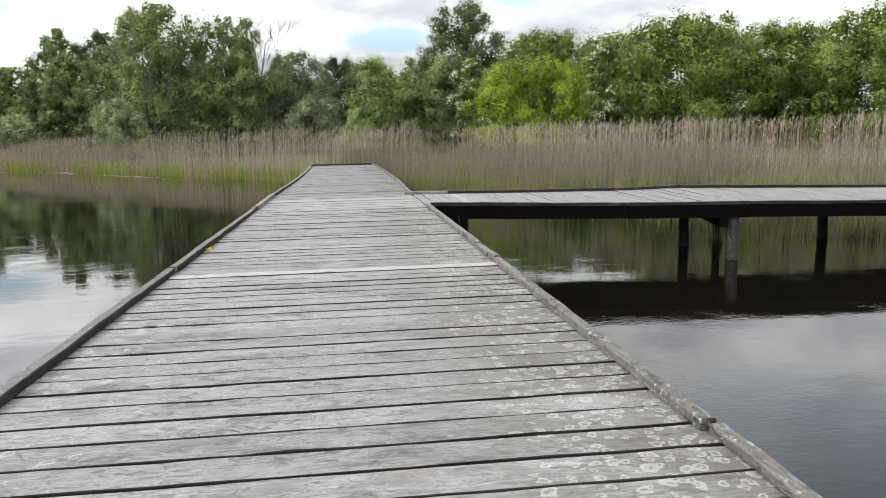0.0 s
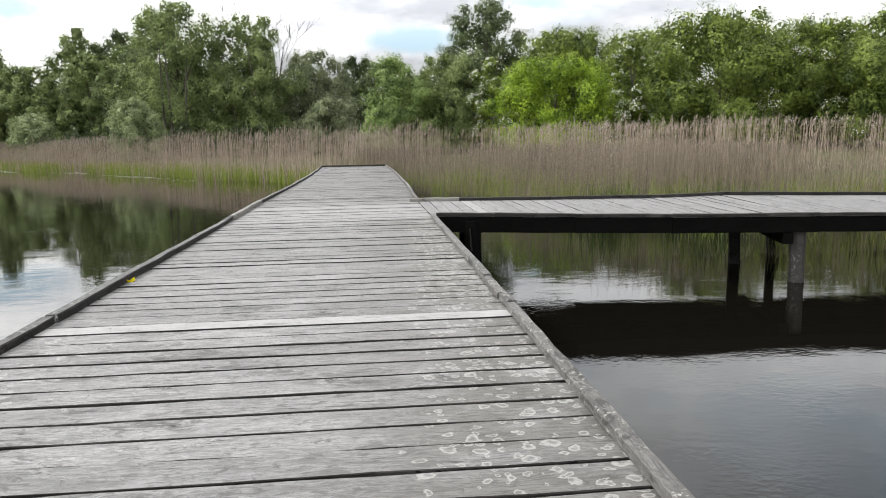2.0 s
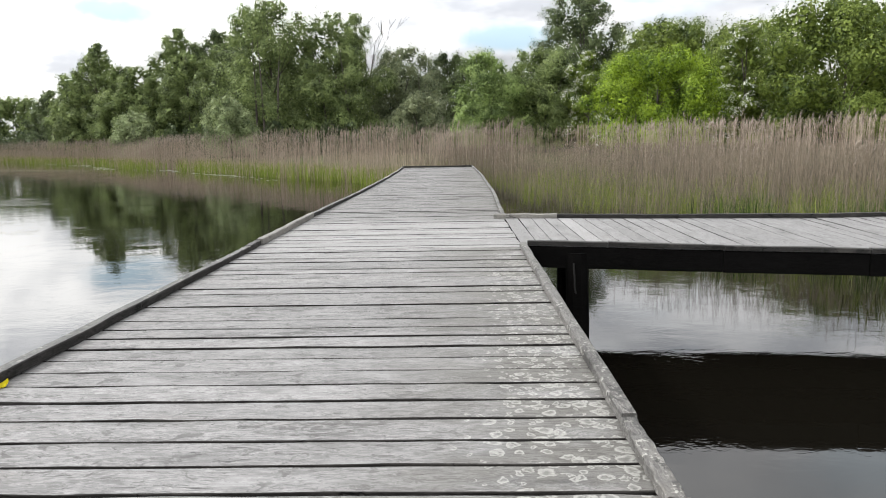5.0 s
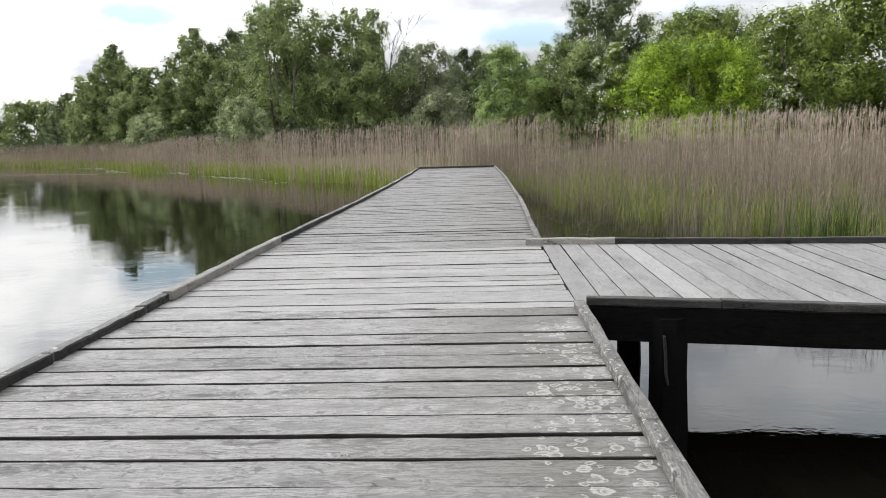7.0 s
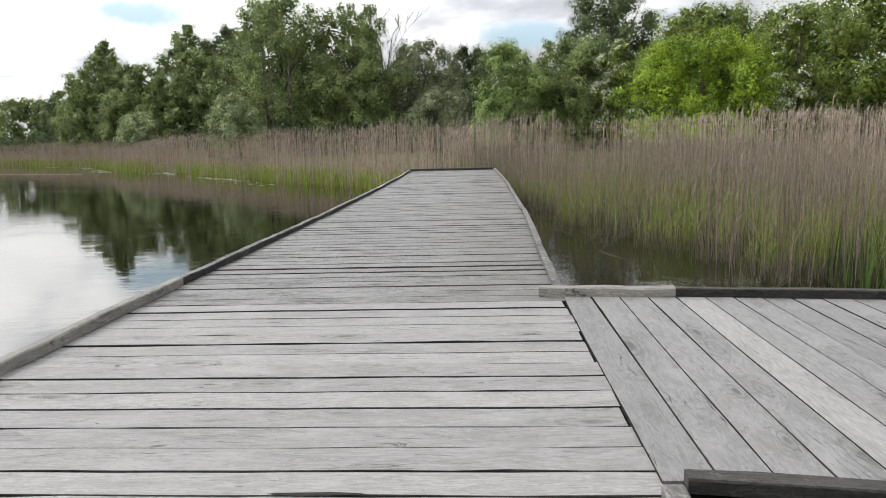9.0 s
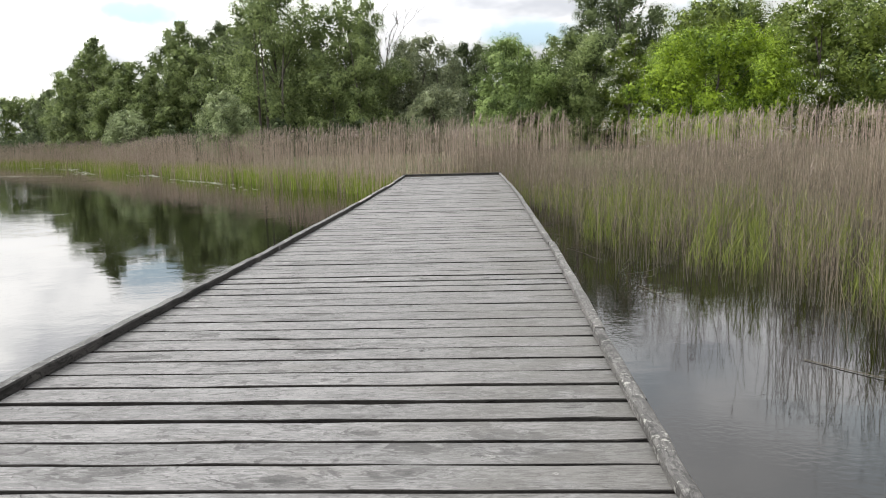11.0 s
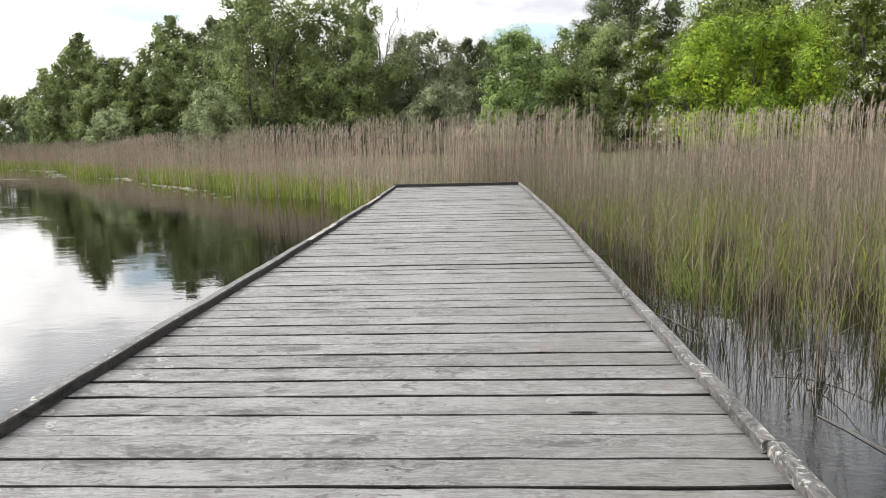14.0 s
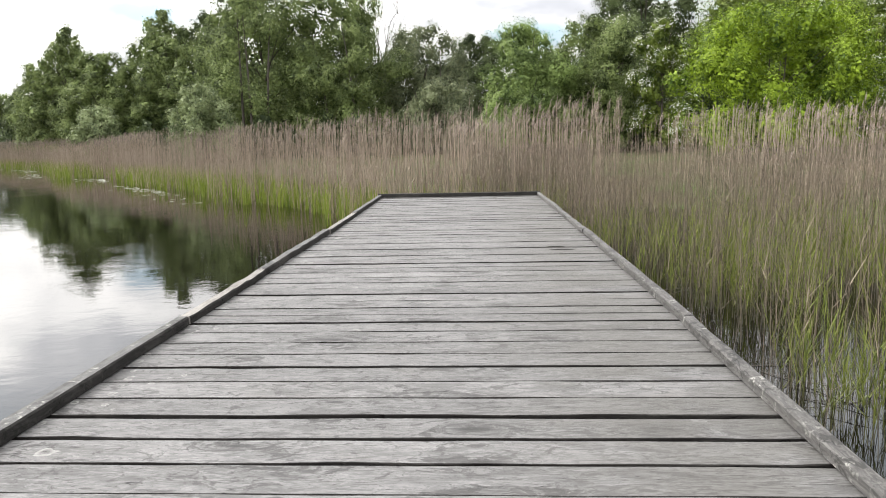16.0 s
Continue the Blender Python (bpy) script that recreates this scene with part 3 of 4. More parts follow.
for k, (a, b) in enumerate(((1.875, 3.3), (3.31, 5.0), (5.01, 6.0), (6.01, 7.3), (7.31, 9.7), (9.71, SIDE_END))):
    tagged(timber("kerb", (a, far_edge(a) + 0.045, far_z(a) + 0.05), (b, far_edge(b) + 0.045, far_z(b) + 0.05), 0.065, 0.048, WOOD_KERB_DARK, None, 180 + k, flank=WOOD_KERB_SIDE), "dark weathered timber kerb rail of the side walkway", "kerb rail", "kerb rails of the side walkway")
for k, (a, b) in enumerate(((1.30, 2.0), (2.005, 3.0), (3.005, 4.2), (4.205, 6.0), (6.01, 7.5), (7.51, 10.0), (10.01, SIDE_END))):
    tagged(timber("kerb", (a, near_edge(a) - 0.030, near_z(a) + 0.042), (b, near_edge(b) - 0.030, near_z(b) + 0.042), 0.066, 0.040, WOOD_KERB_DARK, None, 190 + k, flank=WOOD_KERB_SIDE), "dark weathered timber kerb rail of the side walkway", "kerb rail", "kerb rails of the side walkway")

# ---- reeds ----
nr = np.random.default_rng(7)


def along_shore(count, depth, first=0, last=None, power=1.4, back=0.3, line=None):
    """Random places in a strip behind the shore line: x, y and how far in."""
    p = np.array((line or SHORE)[first:last], float)
    seg = np.diff(p, axis=0)
    ln = np.hypot(*seg.T)
    k = nr.choice(len(ln), count, p=ln / ln.sum())
    u = nr.random((count, 1))
    base = p[k] + seg[k] * u
    nrm = np.stack([-seg[k][:, 1], seg[k][:, 0]], 1) / ln[k][:, None]
    d = depth * nr.random(count) ** power - back * nr.random(count) ** 2.5
    # fingers and bays in the edge
    d = d + 0.35 * np.sin(base[:, 0] * 2.1 + base[:, 1] * 1.3) * np.exp(-np.maximum(d, 0))
    return np.column_stack([base + nrm * d[:, None], d])


def keep_off_decks(p, clear=0.12):
    x, y = p[:, 0], p[:, 1]
    main = (np.abs(x) < 1.32 + clear) & (y < DECK_END + clear)
    side = (x > 1.0) & (y > 11.10 - 0.10 * (x - 1.3) - 0.2) & (y < 13.44 - 0.08 * (x - 1.1) + 0.16) & (x < SIDE_END)
    return p[~(main | side)], p[side & ~main]


def ribbons(foot, tip_dir, length, width, bend, segs, taper=True):
    """Thin curved blades: foot (n,3), unit tip_dir (n,2) of lean, length, width, bend as fraction; three-sided where thick."""
    n = len(foot)
    rows = []
    side = np.stack([-tip_dir[:, 1], tip_dir[:, 0]], 1)
    for k in range(segs + 1):
        u = k / segs
        out = bend * length * u ** 2
        z = length * (u - 0.45 * np.minimum(bend, 1.0) ** 2 * u ** 3)
        c = foot + np.column_stack([tip_dir * out[:, None], z])
        w = width * ((1 - u) ** 0.6 if taper else 1.0) * 0.5 + 0.0006
        fold = width * 0.25 * (1 - u)
        rows.append((c + np.column_stack([side * w[:, None], np.zeros(n)]), c + np.column_stack([tip_dir * fold[:, None], np.zeros(n)]), c - np.column_stack([side * w[:, None], np.zeros(n)])))
    V = np.stack([np.stack(r, 1) for r in rows], 1).reshape(n, -1, 3)   # n, (segs+1)*3, 3
    f = []
    for k in range(segs):
        a, b = 3 * k, 3 * (k + 1)
        f += [(a, a + 1, b + 1, b), (a + 1, a + 2, b + 2, b + 1)]
    f = np.array(f)
    F = (np.arange(n)[:, None, None] * V.shape[1] + f[None]).reshape(-1, 4)
    return V.reshape(-1, 3), F


def stalks(foot, tip, radius, segs=2, sag=None):
    """Three-sided tapered stalks from foot to tip."""
    n = len(foot)
    ang = np.array([0.3, 2.4, 4.5])
    rows = []
    for k in range(segs + 1):
        u = k / segs
        c = foot * (1 - u) + tip * u
        if sag is not None:
            c = c - sag * (4 * u * (1 - u))
        r = radius * (1 - 0.55 * u)
        rows.append(np.stack([c + np.column_stack([np.cos(a) * r, np.sin(a) * r, np.zeros(n)]) for a in ang], 1))
    V = np.stack(rows, 1).reshape(n, -1, 3)
    f = []
    for k in range(segs):
        a, b = 3 * k, 3 * (k + 1)
        for i in range(3):
            j = (i + 1) % 3
            f.append((a + i, a + j, b + j, b + i))
    F = (np.arange(n)[:, None, None] * V.shape[1] + np.array(f)[None]).reshape(-1, 4)
    return V.reshape(-1, 3), F


def joined(name, pieces, mats):
    """pieces: (V, F, material index)."""
    vs, fs, ids, base = [], [], [], 0
    for v, f, i in pieces:
        vs.append(v)
        fs.append(f + base)
        ids.append(np.full(len(f), i))
        base += len(v)
    return from_arrays(name, np.concatenate(vs), np.concatenate(fs), mats, np.concatenate(ids))


def unit(n):
    a = nr.random(n) * 2 * np.pi
    return np.stack([np.cos(a), np.sin(a)], 1)


def reed_bed(name, pts, tall, label, thick=0.0045, leaves=3, plume=0.3, spread=0.06, wind=(0.02, -0.01), low=0.62, deep=5.0, short=0.12, segs=2, mat=None):
    """Dead stalks with dry leaves, low at the water's edge and tall behind. tall: above the water; plume: share of plumed tips well inside the bed."""
    n = len(pts)
    d = np.clip(pts[:, 2], 0, None)
    foot = np.column_stack([pts[:, :2], np.maximum(land(pts[:, 0], pts[:, 1]), WATER_Z - 0.3)])
    # taller and shorter stands
    h = tall * (0.95 + 0.06 * np.sin(pts[:, 0] * 0.75 + 1.1) * np.sin(pts[:, 1] * 0.61) + 0.055 * nr.standard_normal(n))
    h = h * (low + (1.0 - low) * np.clip(d / deep, 0, 1) ** 0.7)
    h = np.where(nr.random(n) < short, h * nr.uniform(0.30, 0.8, n), h)
    h = np.clip(h, 0.25, tall * 1.25) + (WATER_Z - foot[:, 2])
    wild = np.where(nr.random(n) < 0.02, 1.8, 1.0)[:, None]
    lean = nr.standard_normal((n, 2)) * spread * wild * (0.6 + 1.1 * np.exp(-d[:, None] / 0.9)) + np.array(wind)
    tip = foot + np.column_stack([lean * h[:, None], h * 0.985])
    sag = np.column_stack([lean * h[:, None] * 0.16, np.zeros(n)])
    far = thick > 0.006
    pieces = [(*stalks(foot, tip, np.full(n, thick) * nr.uniform(0.6, 1.35, n), segs, sag), 0)]
    for k in range(leaves):
        u = nr.uniform(0.30, 0.97, n)[:, None]
        p = foot * (1 - u) + tip * u - sag * (4 * u * (1 - u))
        pieces.append((*ribbons(p, unit(n), nr.uniform(0.10, 0.30, n), np.full(n, 0.010 if far else 0.0045), nr.uniform(0.25, 1.1, n), 1), 0))
    if plume:
        some = nr.random(n) < plume * np.clip((pts[:, 2] - 1.2) / 3.0, 0, 1)
        t = tip[some]
        m = len(t)
        side = np.array(wind) * 6 + np.array((0.30, -0.05))
        for k in range(4):
            p = t - np.column_stack([np.zeros((m, 2)), np.full(m, 0.05 * k)])
            way = unit(m) * 0.35 + side
            way /= np.linalg.norm(way, axis=1)[:, None]
            pieces.append((*ribbons(p, way, nr.uniform(0.10, 0.22, m), np.full(m, 0.026 if far else 0.014), nr.uniform(0.25, 0.8, m), 1), 1))
    ob = part(name, joined(name, pieces, [mat or REED_DEAD, REED_PLUME]), None)
    return tagged(ob, label, "reeds", kind="stuff")


def shoot_bed(name, pts, label):
    """Young green leaves fanning from thin stems a hand's width above the water."""
    n = len(pts)
    foot = np.column_stack([pts[:, :2], np.maximum(land(pts[:, 0], pts[:, 1]), WATER_Z - 0.15)])
    h = nr.uniform(0.35, 0.95, n) * np.clip(0.72 + 0.12 * pts[:, 2], 0.7, 1.15)
    tip = foot + np.column_stack([nr.standard_normal((n, 2)) * 0.05, h + (WATER_Z - foot[:, 2])])
    pieces = [(*stalks(foot, tip, np.full(n, 0.0032), 1), 0)]
    for k in range(7):
        u = nr.uniform(0.35, 1.0, n)
        p = foot * (1 - u[:, None]) + tip * u[:, None]
        pieces.append((*ribbons(p, unit(n), nr.uniform(0.12, 0.32, n), nr.uniform(0.005, 0.010, n), nr.uniform(0.15, 0.8, n), 1), 0))
    ob = part(name, joined(name, pieces, [REED_GREEN]), None)
    return tagged(ob, label, "reeds", kind="stuff")


def patchy(p, level, size=1.0, soft=0.35):
    """Keeps points in uneven clumps."""
    x, y = p[:, 0] / size, p[:, 1] / size
    w = np.sin(x * 1.9 + 0.7 + np.sin(y * 0.8)) * np.sin(y * 1.4 + x) + 0.6 * np.sin(x * 5.3 + y * 2.2) * np.sin(y * 4.7 - x * 1.3)
    return p[w + nr.normal(0, soft, len(p)) > level]


def blade_bed(name, pts, tall, label, mat, width=0.014, per=3):
    pieces = []
    for k in range(per):
        n = len(pts)
        q = pts[:, :2] + nr.standard_normal((n, 2)) * 0.03
        foot = np.column_stack([q, np.maximum(land(q[:, 0], q[:, 1]), WATER_Z - 0.15)])
        L = tall * nr.uniform(0.45, 1.15, n)
        pieces.append((*ribbons(foot, unit(n), L, np.full(n, width) * nr.uniform(0.6, 1.3, n), nr.uniform(0.03, 0.35, n), 3), 0))
    ob = part(name, joined(name, pieces, [mat]), None)
    return tagged(ob, label, "reeds", kind="stuff")


R0 = 12   # where the shore passes the boardwalk's end
# beyond the side walkway the tall reeds stand farther back than the green shoots
TALL = [(x + 0.3 * (y < 28), y) for x, y in SHORE[R0:SHORE.index((3.89, 18.1)) + 1]] + [(4.6, 17.8), (5.5, 16.7), (6.5, 15.7), (8.5, 15.2), (12, 14.6), (17, 13.4), (25, 9.5), (32, 2)]
near_pts, _ = keep_off_decks(along_shore(23000, 9.0, 0, None, 1.15, 0.55, TALL))
edge = near_pts[:, 2] < 2.0
near_pts = np.concatenate([near_pts[~edge], patchy(near_pts[edge], 0.16, 0.42, 0.35)])
ragged = patchy(keep_off_decks(along_shore(3200, 0.5, 0, None, 1.0, 1.0, TALL))[0], 0.30, 0.55, 0.25)
corner = np.column_stack([nr.uniform(0.0, 11.0, 5200), nr.uniform(31.6, 42.0, 5200)])
corner = np.column_stack([corner, pond_distance(corner[:, 0], corner[:, 1])])
corner = corner[(corner[:, 2] > 0.1) & (nr.random(5200) < np.exp(-corner[:, 2] / 7.0))]
corner[:, 2] += 2.0
near_pts = np.concatenate([near_pts, ragged, keep_off_decks(corner)[0]])
under = keep_off_decks(along_shore(9000, 2.5, R0, None, 1.0, 0.6))[1]
reed_bed("reed_bed", near_pts, 1.72, "dense tan dead reeds with feathery plumes standing in shallow water", thick=0.0027, leaves=2, plume=0.03, low=0.78, deep=4.0)
back_pts = along_shore(5200, 7.0, 0, None, 1.0, 0.0, [(-2.0, 46.0), (4.5, 44.5), (8.0, 36.0), (10.0, 30.5), (13.5, 28.5), (18.0, 26.5), (26.0, 21.0), (36.0, 10.0)])
back_pts[:, 2] += 5.0
reed_bed("reed_bed", back_pts, 2.52, "taller tan dead reeds with feathery plumes behind the bed", thick=0.0062, leaves=1, plume=0.42, segs=1, short=0.25, mat=REED_FAR)
far_pts, _ = keep_off_decks(along_shore(12500, 7.0, 0, R0 + 1, 1.1))
reed_bed("reed_bed", far_pts, 2.78, "distant tan dead reeds with feathery plumes along the bank", thick=0.008, leaves=1, plume=0.7, segs=1, low=0.52, deep=6.0, mat=REED_FAR)
g_pts = np.concatenate([keep_off_decks(along_shore(14000, 3.6, 0, None, 1.0, 0.25, TALL))[0], keep_off_decks(along_shore(2600, 3.5, SHORE.index((5.16, 15.3)), None, 1.0, 0.3))[0]])
shoot_bed("green_reed_shoots", patchy(g_pts, 0.16, 0.7, 0.28), "fresh green reed shoots at the foot of dead reeds")
flags = np.concatenate([np.column_stack([nr.normal(c[0], c[2], c[4]), nr.normal(c[1], c[3], c[4])]) for c in ((7.2, 16.2, 0.4, 0.6, 230), (8.3, 16.6, 0.25, 0.5, 80), (5.5, 17.5, 0.26, 0.3, 130), (6.4, 18.6, 0.2, 0.3, 50))])
blade_bed("flag_clump", flags, 0.92, "broad dark green flag leaves standing among the reeds", FLAG, 0.017)
s_pts, _ = keep_off_decks(along_shore(5200, 2.6, 0, R0 + 1, 1.0, 0.4))
blade_bed("sedge_fringe", patchy(s_pts, -0.5, 2.0), 0.95, "yellow-green sedge fringe along the far bank", SEDGE, 0.03)
if len(under):
    blade_bed("green_reed_shoots", under, 0.55, "short green reed shoots under the side walkway", REED_GREEN, per=2)

# ---- trees ----


def leaf_mesh(q, P, L, out, mats, idx=None):
    """Small leaves at P of length L, facing more or less the way that out gives."""
    N = len(P)
    n = q.standard_normal((N, 3)) * 0.36 + out
    n /= np.linalg.norm(n, axis=1)[:, None] + 1e-9
    a = np.cross(n, q.standard_normal((N, 3)))
    a /= np.linalg.norm(a, axis=1)[:, None] + 1e-9
    b = np.cross(n, a)
    e, w = a * L[:, None], b * (L * 0.46)[:, None]
    V = np.stack([P - e * 0.5 + w * 0.5, P + e * 0.6, P - e * 0.35 - w * 1.3], 1).reshape(-1, 3)
    return from_arrays("crown", V, np.arange(3 * N).reshape(-1, 3), mats, idx)


def crown_profile(u, cone):
    """Half width of a crown at the height u, 0 to 1; cone: 0 a round bush, 1 a pointed tree."""
    bush = np.sqrt(np.clip(1 - np.abs((u - 0.32) / np.where(u < 0.32, 0.75, 0.70)) ** 2.3, 0, 1))
    tall = np.where(u < 0.3, 0.78 + 0.22 * u / 0.3, np.clip((1 - u) / 0.7, 0, 1) ** 0.8)
    return bush * (1 - cone) + tall * cone


def tree(name, label, x, y, top, width, leaf, seed, foot=0.2, trunk=True, lumps=420, boughs=20, leaf_size=0.2, fill=1.0, cone=0.0, accent=None, accent_share=0.0, stems=1, rough=1.0):
    """A tree or bush: tapered trunks with limbs, and a crown of many small leaves in uneven clumps.
    top: height above datum; foot: the lowest leaves above the ground."""
    q = np.random.default_rng(seed)
    gz = float(land(np.array([x]), np.array([y]))[0])
    H = top - gz
    root = thing(name, label, "tree" if trunk else "bush", m=pose(x, y, gz))
    # boughs: large lobes under the outline; on them many small clumps
    B = boughs
    bu = ((np.arange(B) + q.random(B)) / B) ** 0.85
    bang = np.arange(B) * 2.4 + q.normal(0, 0.5, B)
    prof = crown_profile(bu, cone)
    R = width * (0.145 + 0.075 * q.random(B)) * (0.36 + 0.64 * prof) * (24 / B) ** 0.45
    brad = np.maximum(prof * width / 2 - R * 0.85, 0) * (0.55 + 0.45 * q.random(B) ** 0.5) * (1 + 0.10 * rough * q.standard_normal(B))
    BC = np.column_stack([np.cos(bang) * brad, np.sin(bang) * brad * 0.8, np.clip(foot + (H - foot) * bu, foot + R * 0.7, H - R * 0.9)])
    on = q.choice(B, lumps, p=R ** 2 / (R ** 2).sum())
    way = q.standard_normal((lumps, 3)) + np.column_stack([np.cos(bang[on]) * 0.35, np.sin(bang[on]) * 0.35, np.full(lumps, 0.35)])
    way /= np.linalg.norm(way, axis=1)[:, None]
    cr = R[on] * q.uniform(0.20, 0.42, lumps)
    C = BC[on] + way * (R[on] * q.uniform(0.62, 0.92, lumps))[:, None]
    C[:, 2] = np.clip(C[:, 2], foot * 0.5 + 0.1, H)
    u, ang = np.clip((C[:, 2] - foot) / (H - foot), 0, 1), np.arctan2(C[:, 1], C[:, 0])
    # trunks and limbs
    for k in range(stems):
        ox, oy = (q.normal(0, 0.14 * width), -abs(q.normal(0.26, 0.08)) * width) if stems > 1 and trunk else (q.normal(0, 0.12 * width), q.normal(0, 0.06 * width)) if stems > 1 else (0, 0)
        hx, hy = q.normal(0, 0.05 * H), q.normal(0, 0.03 * H)
        r0 = 0.008 * H + 0.03
        rings = [[(ox + hx * t * t + r0 * (1 - 0.85 * t) * math.cos(i * math.pi / 3), oy + hy * t * t + r0 * (1 - 0.85 * t) * math.sin(i * math.pi / 3), t * H * (0.9 if trunk and stems == 1 else 0.72) - 0.1) for i in range(6)] for t in (0, 0.2, 0.4, 0.6, 0.8, 1.0)]
        part("trunk" if trunk else "stem", loft(rings), BARK, root)
    for k in q.choice(lumps, 12, replace=False):
        c = C[k]
        a = np.array([[c[0] * 0.08, c[1] * 0.08, max(0.2, c[2] * 0.6)]])
        V, F = stalks(a, c[None], np.array([0.004 * H + 0.015]), 3)
        part("limb", from_arrays("limb", V, F, BARK), None, root)
    # leaves on the clumps, and larger shaded sprays filling the heart of the crown
    N = min(int(fill * 4.0 * width * (H - foot) * 0.75 / leaf_size ** 2), 44000)
    pick = q.choice(lumps, N, p=cr ** 2 / (cr ** 2).sum())
    d = q.standard_normal((N, 3))
    d[:, 2] = d[:, 2] * 0.8 + 0.35
    d /= np.linalg.norm(d, axis=1)[:, None]
    rr = cr[pick] * (0.62 + 0.40 * q.random(N) ** 0.7)
    loose = q.random(N) < 0.10 * rough
    rr = np.where(loose, rr * (1.0 + 0.5 * q.random(N)), rr)
    P = C[pick] + d * rr[:, None]
    # leafy shoots reaching out and up from the clumps
    shoot = q.random(N) < 0.12 * rough
    reachway = np.column_stack([np.cos(ang), np.sin(ang), 0.9 + 0.8 * u])[:, None] + 0.55 * q.standard_normal((lumps, 7, 3))
    reachway /= np.linalg.norm(reachway, axis=2)[:, :, None]
    reach = (cr[:, None] * q.uniform(0.9, 1.7, (lumps, 7)))
    which = q.integers(0, 7, N)
    tipped = C[pick] + reachway[pick, which] * (reach[pick, which] * q.random(N) ** 0.7)[:, None] + q.normal(0, 0.35 * leaf_size, (N, 3))
    P = np.where(shoot[:, None], tipped, P)
    P[:, 2] = np.clip(P[:, 2], 0.05, H * 1.03)
    L = leaf_size * q.uniform(0.6, 1.3, N)
    # larger shaded sprays close the boughs and the heart of the crown
    M = int(N * 0.5)
    k = q.choice(B, M, p=R ** 2.6 / (R ** 2.6).sum())
    hd = q.standard_normal((M, 3))
    hd /= np.linalg.norm(hd, axis=1)[:, None]
    heart = BC[k] * np.where(q.random((M, 1)) < 0.35, (0.45, 0.45, 0.95), (1.0, 1.0, 1.0)) + hd * (R[k] * 0.64 * q.random(M) ** 0.4)[:, None]
    heart[:, 2] = np.maximum(heart[:, 2], 0.1)
    P = np.concatenate([P, heart])
    L = np.concatenate([L, leaf_size * q.uniform(1.9, 3.2, M)])
    out = np.concatenate([d * 0.9 + way[pick] * 0.8, hd * 0.9])
    idx = None
    if accent:
        idx = np.zeros(N + M, int)
        idx[:N] = ((q.random(lumps) < accent_share * 1.8)[pick] & (q.random(N) < 0.45) & (d[:, 2] > -0.2))
    part("crown", leaf_mesh(q, P, L, out, [leaf, accent] if accent else leaf, idx), None, root)
    return root


def bare_tree(name, label, x, y, top, seed):
    """A leafless tree: a forked trunk with ever finer branches."""
    q = np.random.default_rng(seed)
    gz = float(land(np.array([x]), np.array([y]))[0])
    root = thing(name, label, "tree", m=pose(x, y, gz))
    H = top - gz
    feet, tips, radii = [], [], []

    def grow(p, d, length, r, level):
        e = p + d * length
        feet.append(p), tips.append(e), radii.append(max(r, 0.035))
        if level == 0:
            return
        for k in range(3 if level > 1 else 4):
            nd = d + q.standard_normal(3) * 0.42 + np.array([0, 0, 0.15])
            grow(p + (e - p) * q.uniform(0.45, 1.0), nd / np.linalg.norm(nd), length * q.uniform(0.5, 0.72), r * 0.55, level - 1)

    for k in range(3):
        d = np.array([q.normal(0, 0.12), q.normal(0, 0.12), 1.0])
        grow(np.array([q.normal(0, 0.6), q.normal(0, 0.6), 0.0]), d / np.linalg.norm(d), H * q.uniform(0.52, 0.62), 0.2, 4)
    tips_a = np.array(tips)
    s = H / tips_a[:, 2].max()
    V, F = stalks(np.array(feet) * (1, 1, s), tips_a * (1, 1, s), np.array(radii), 2)
    part("bare_crown", from_arrays("bare_crown", V, F, BARK), None, root)
    return root


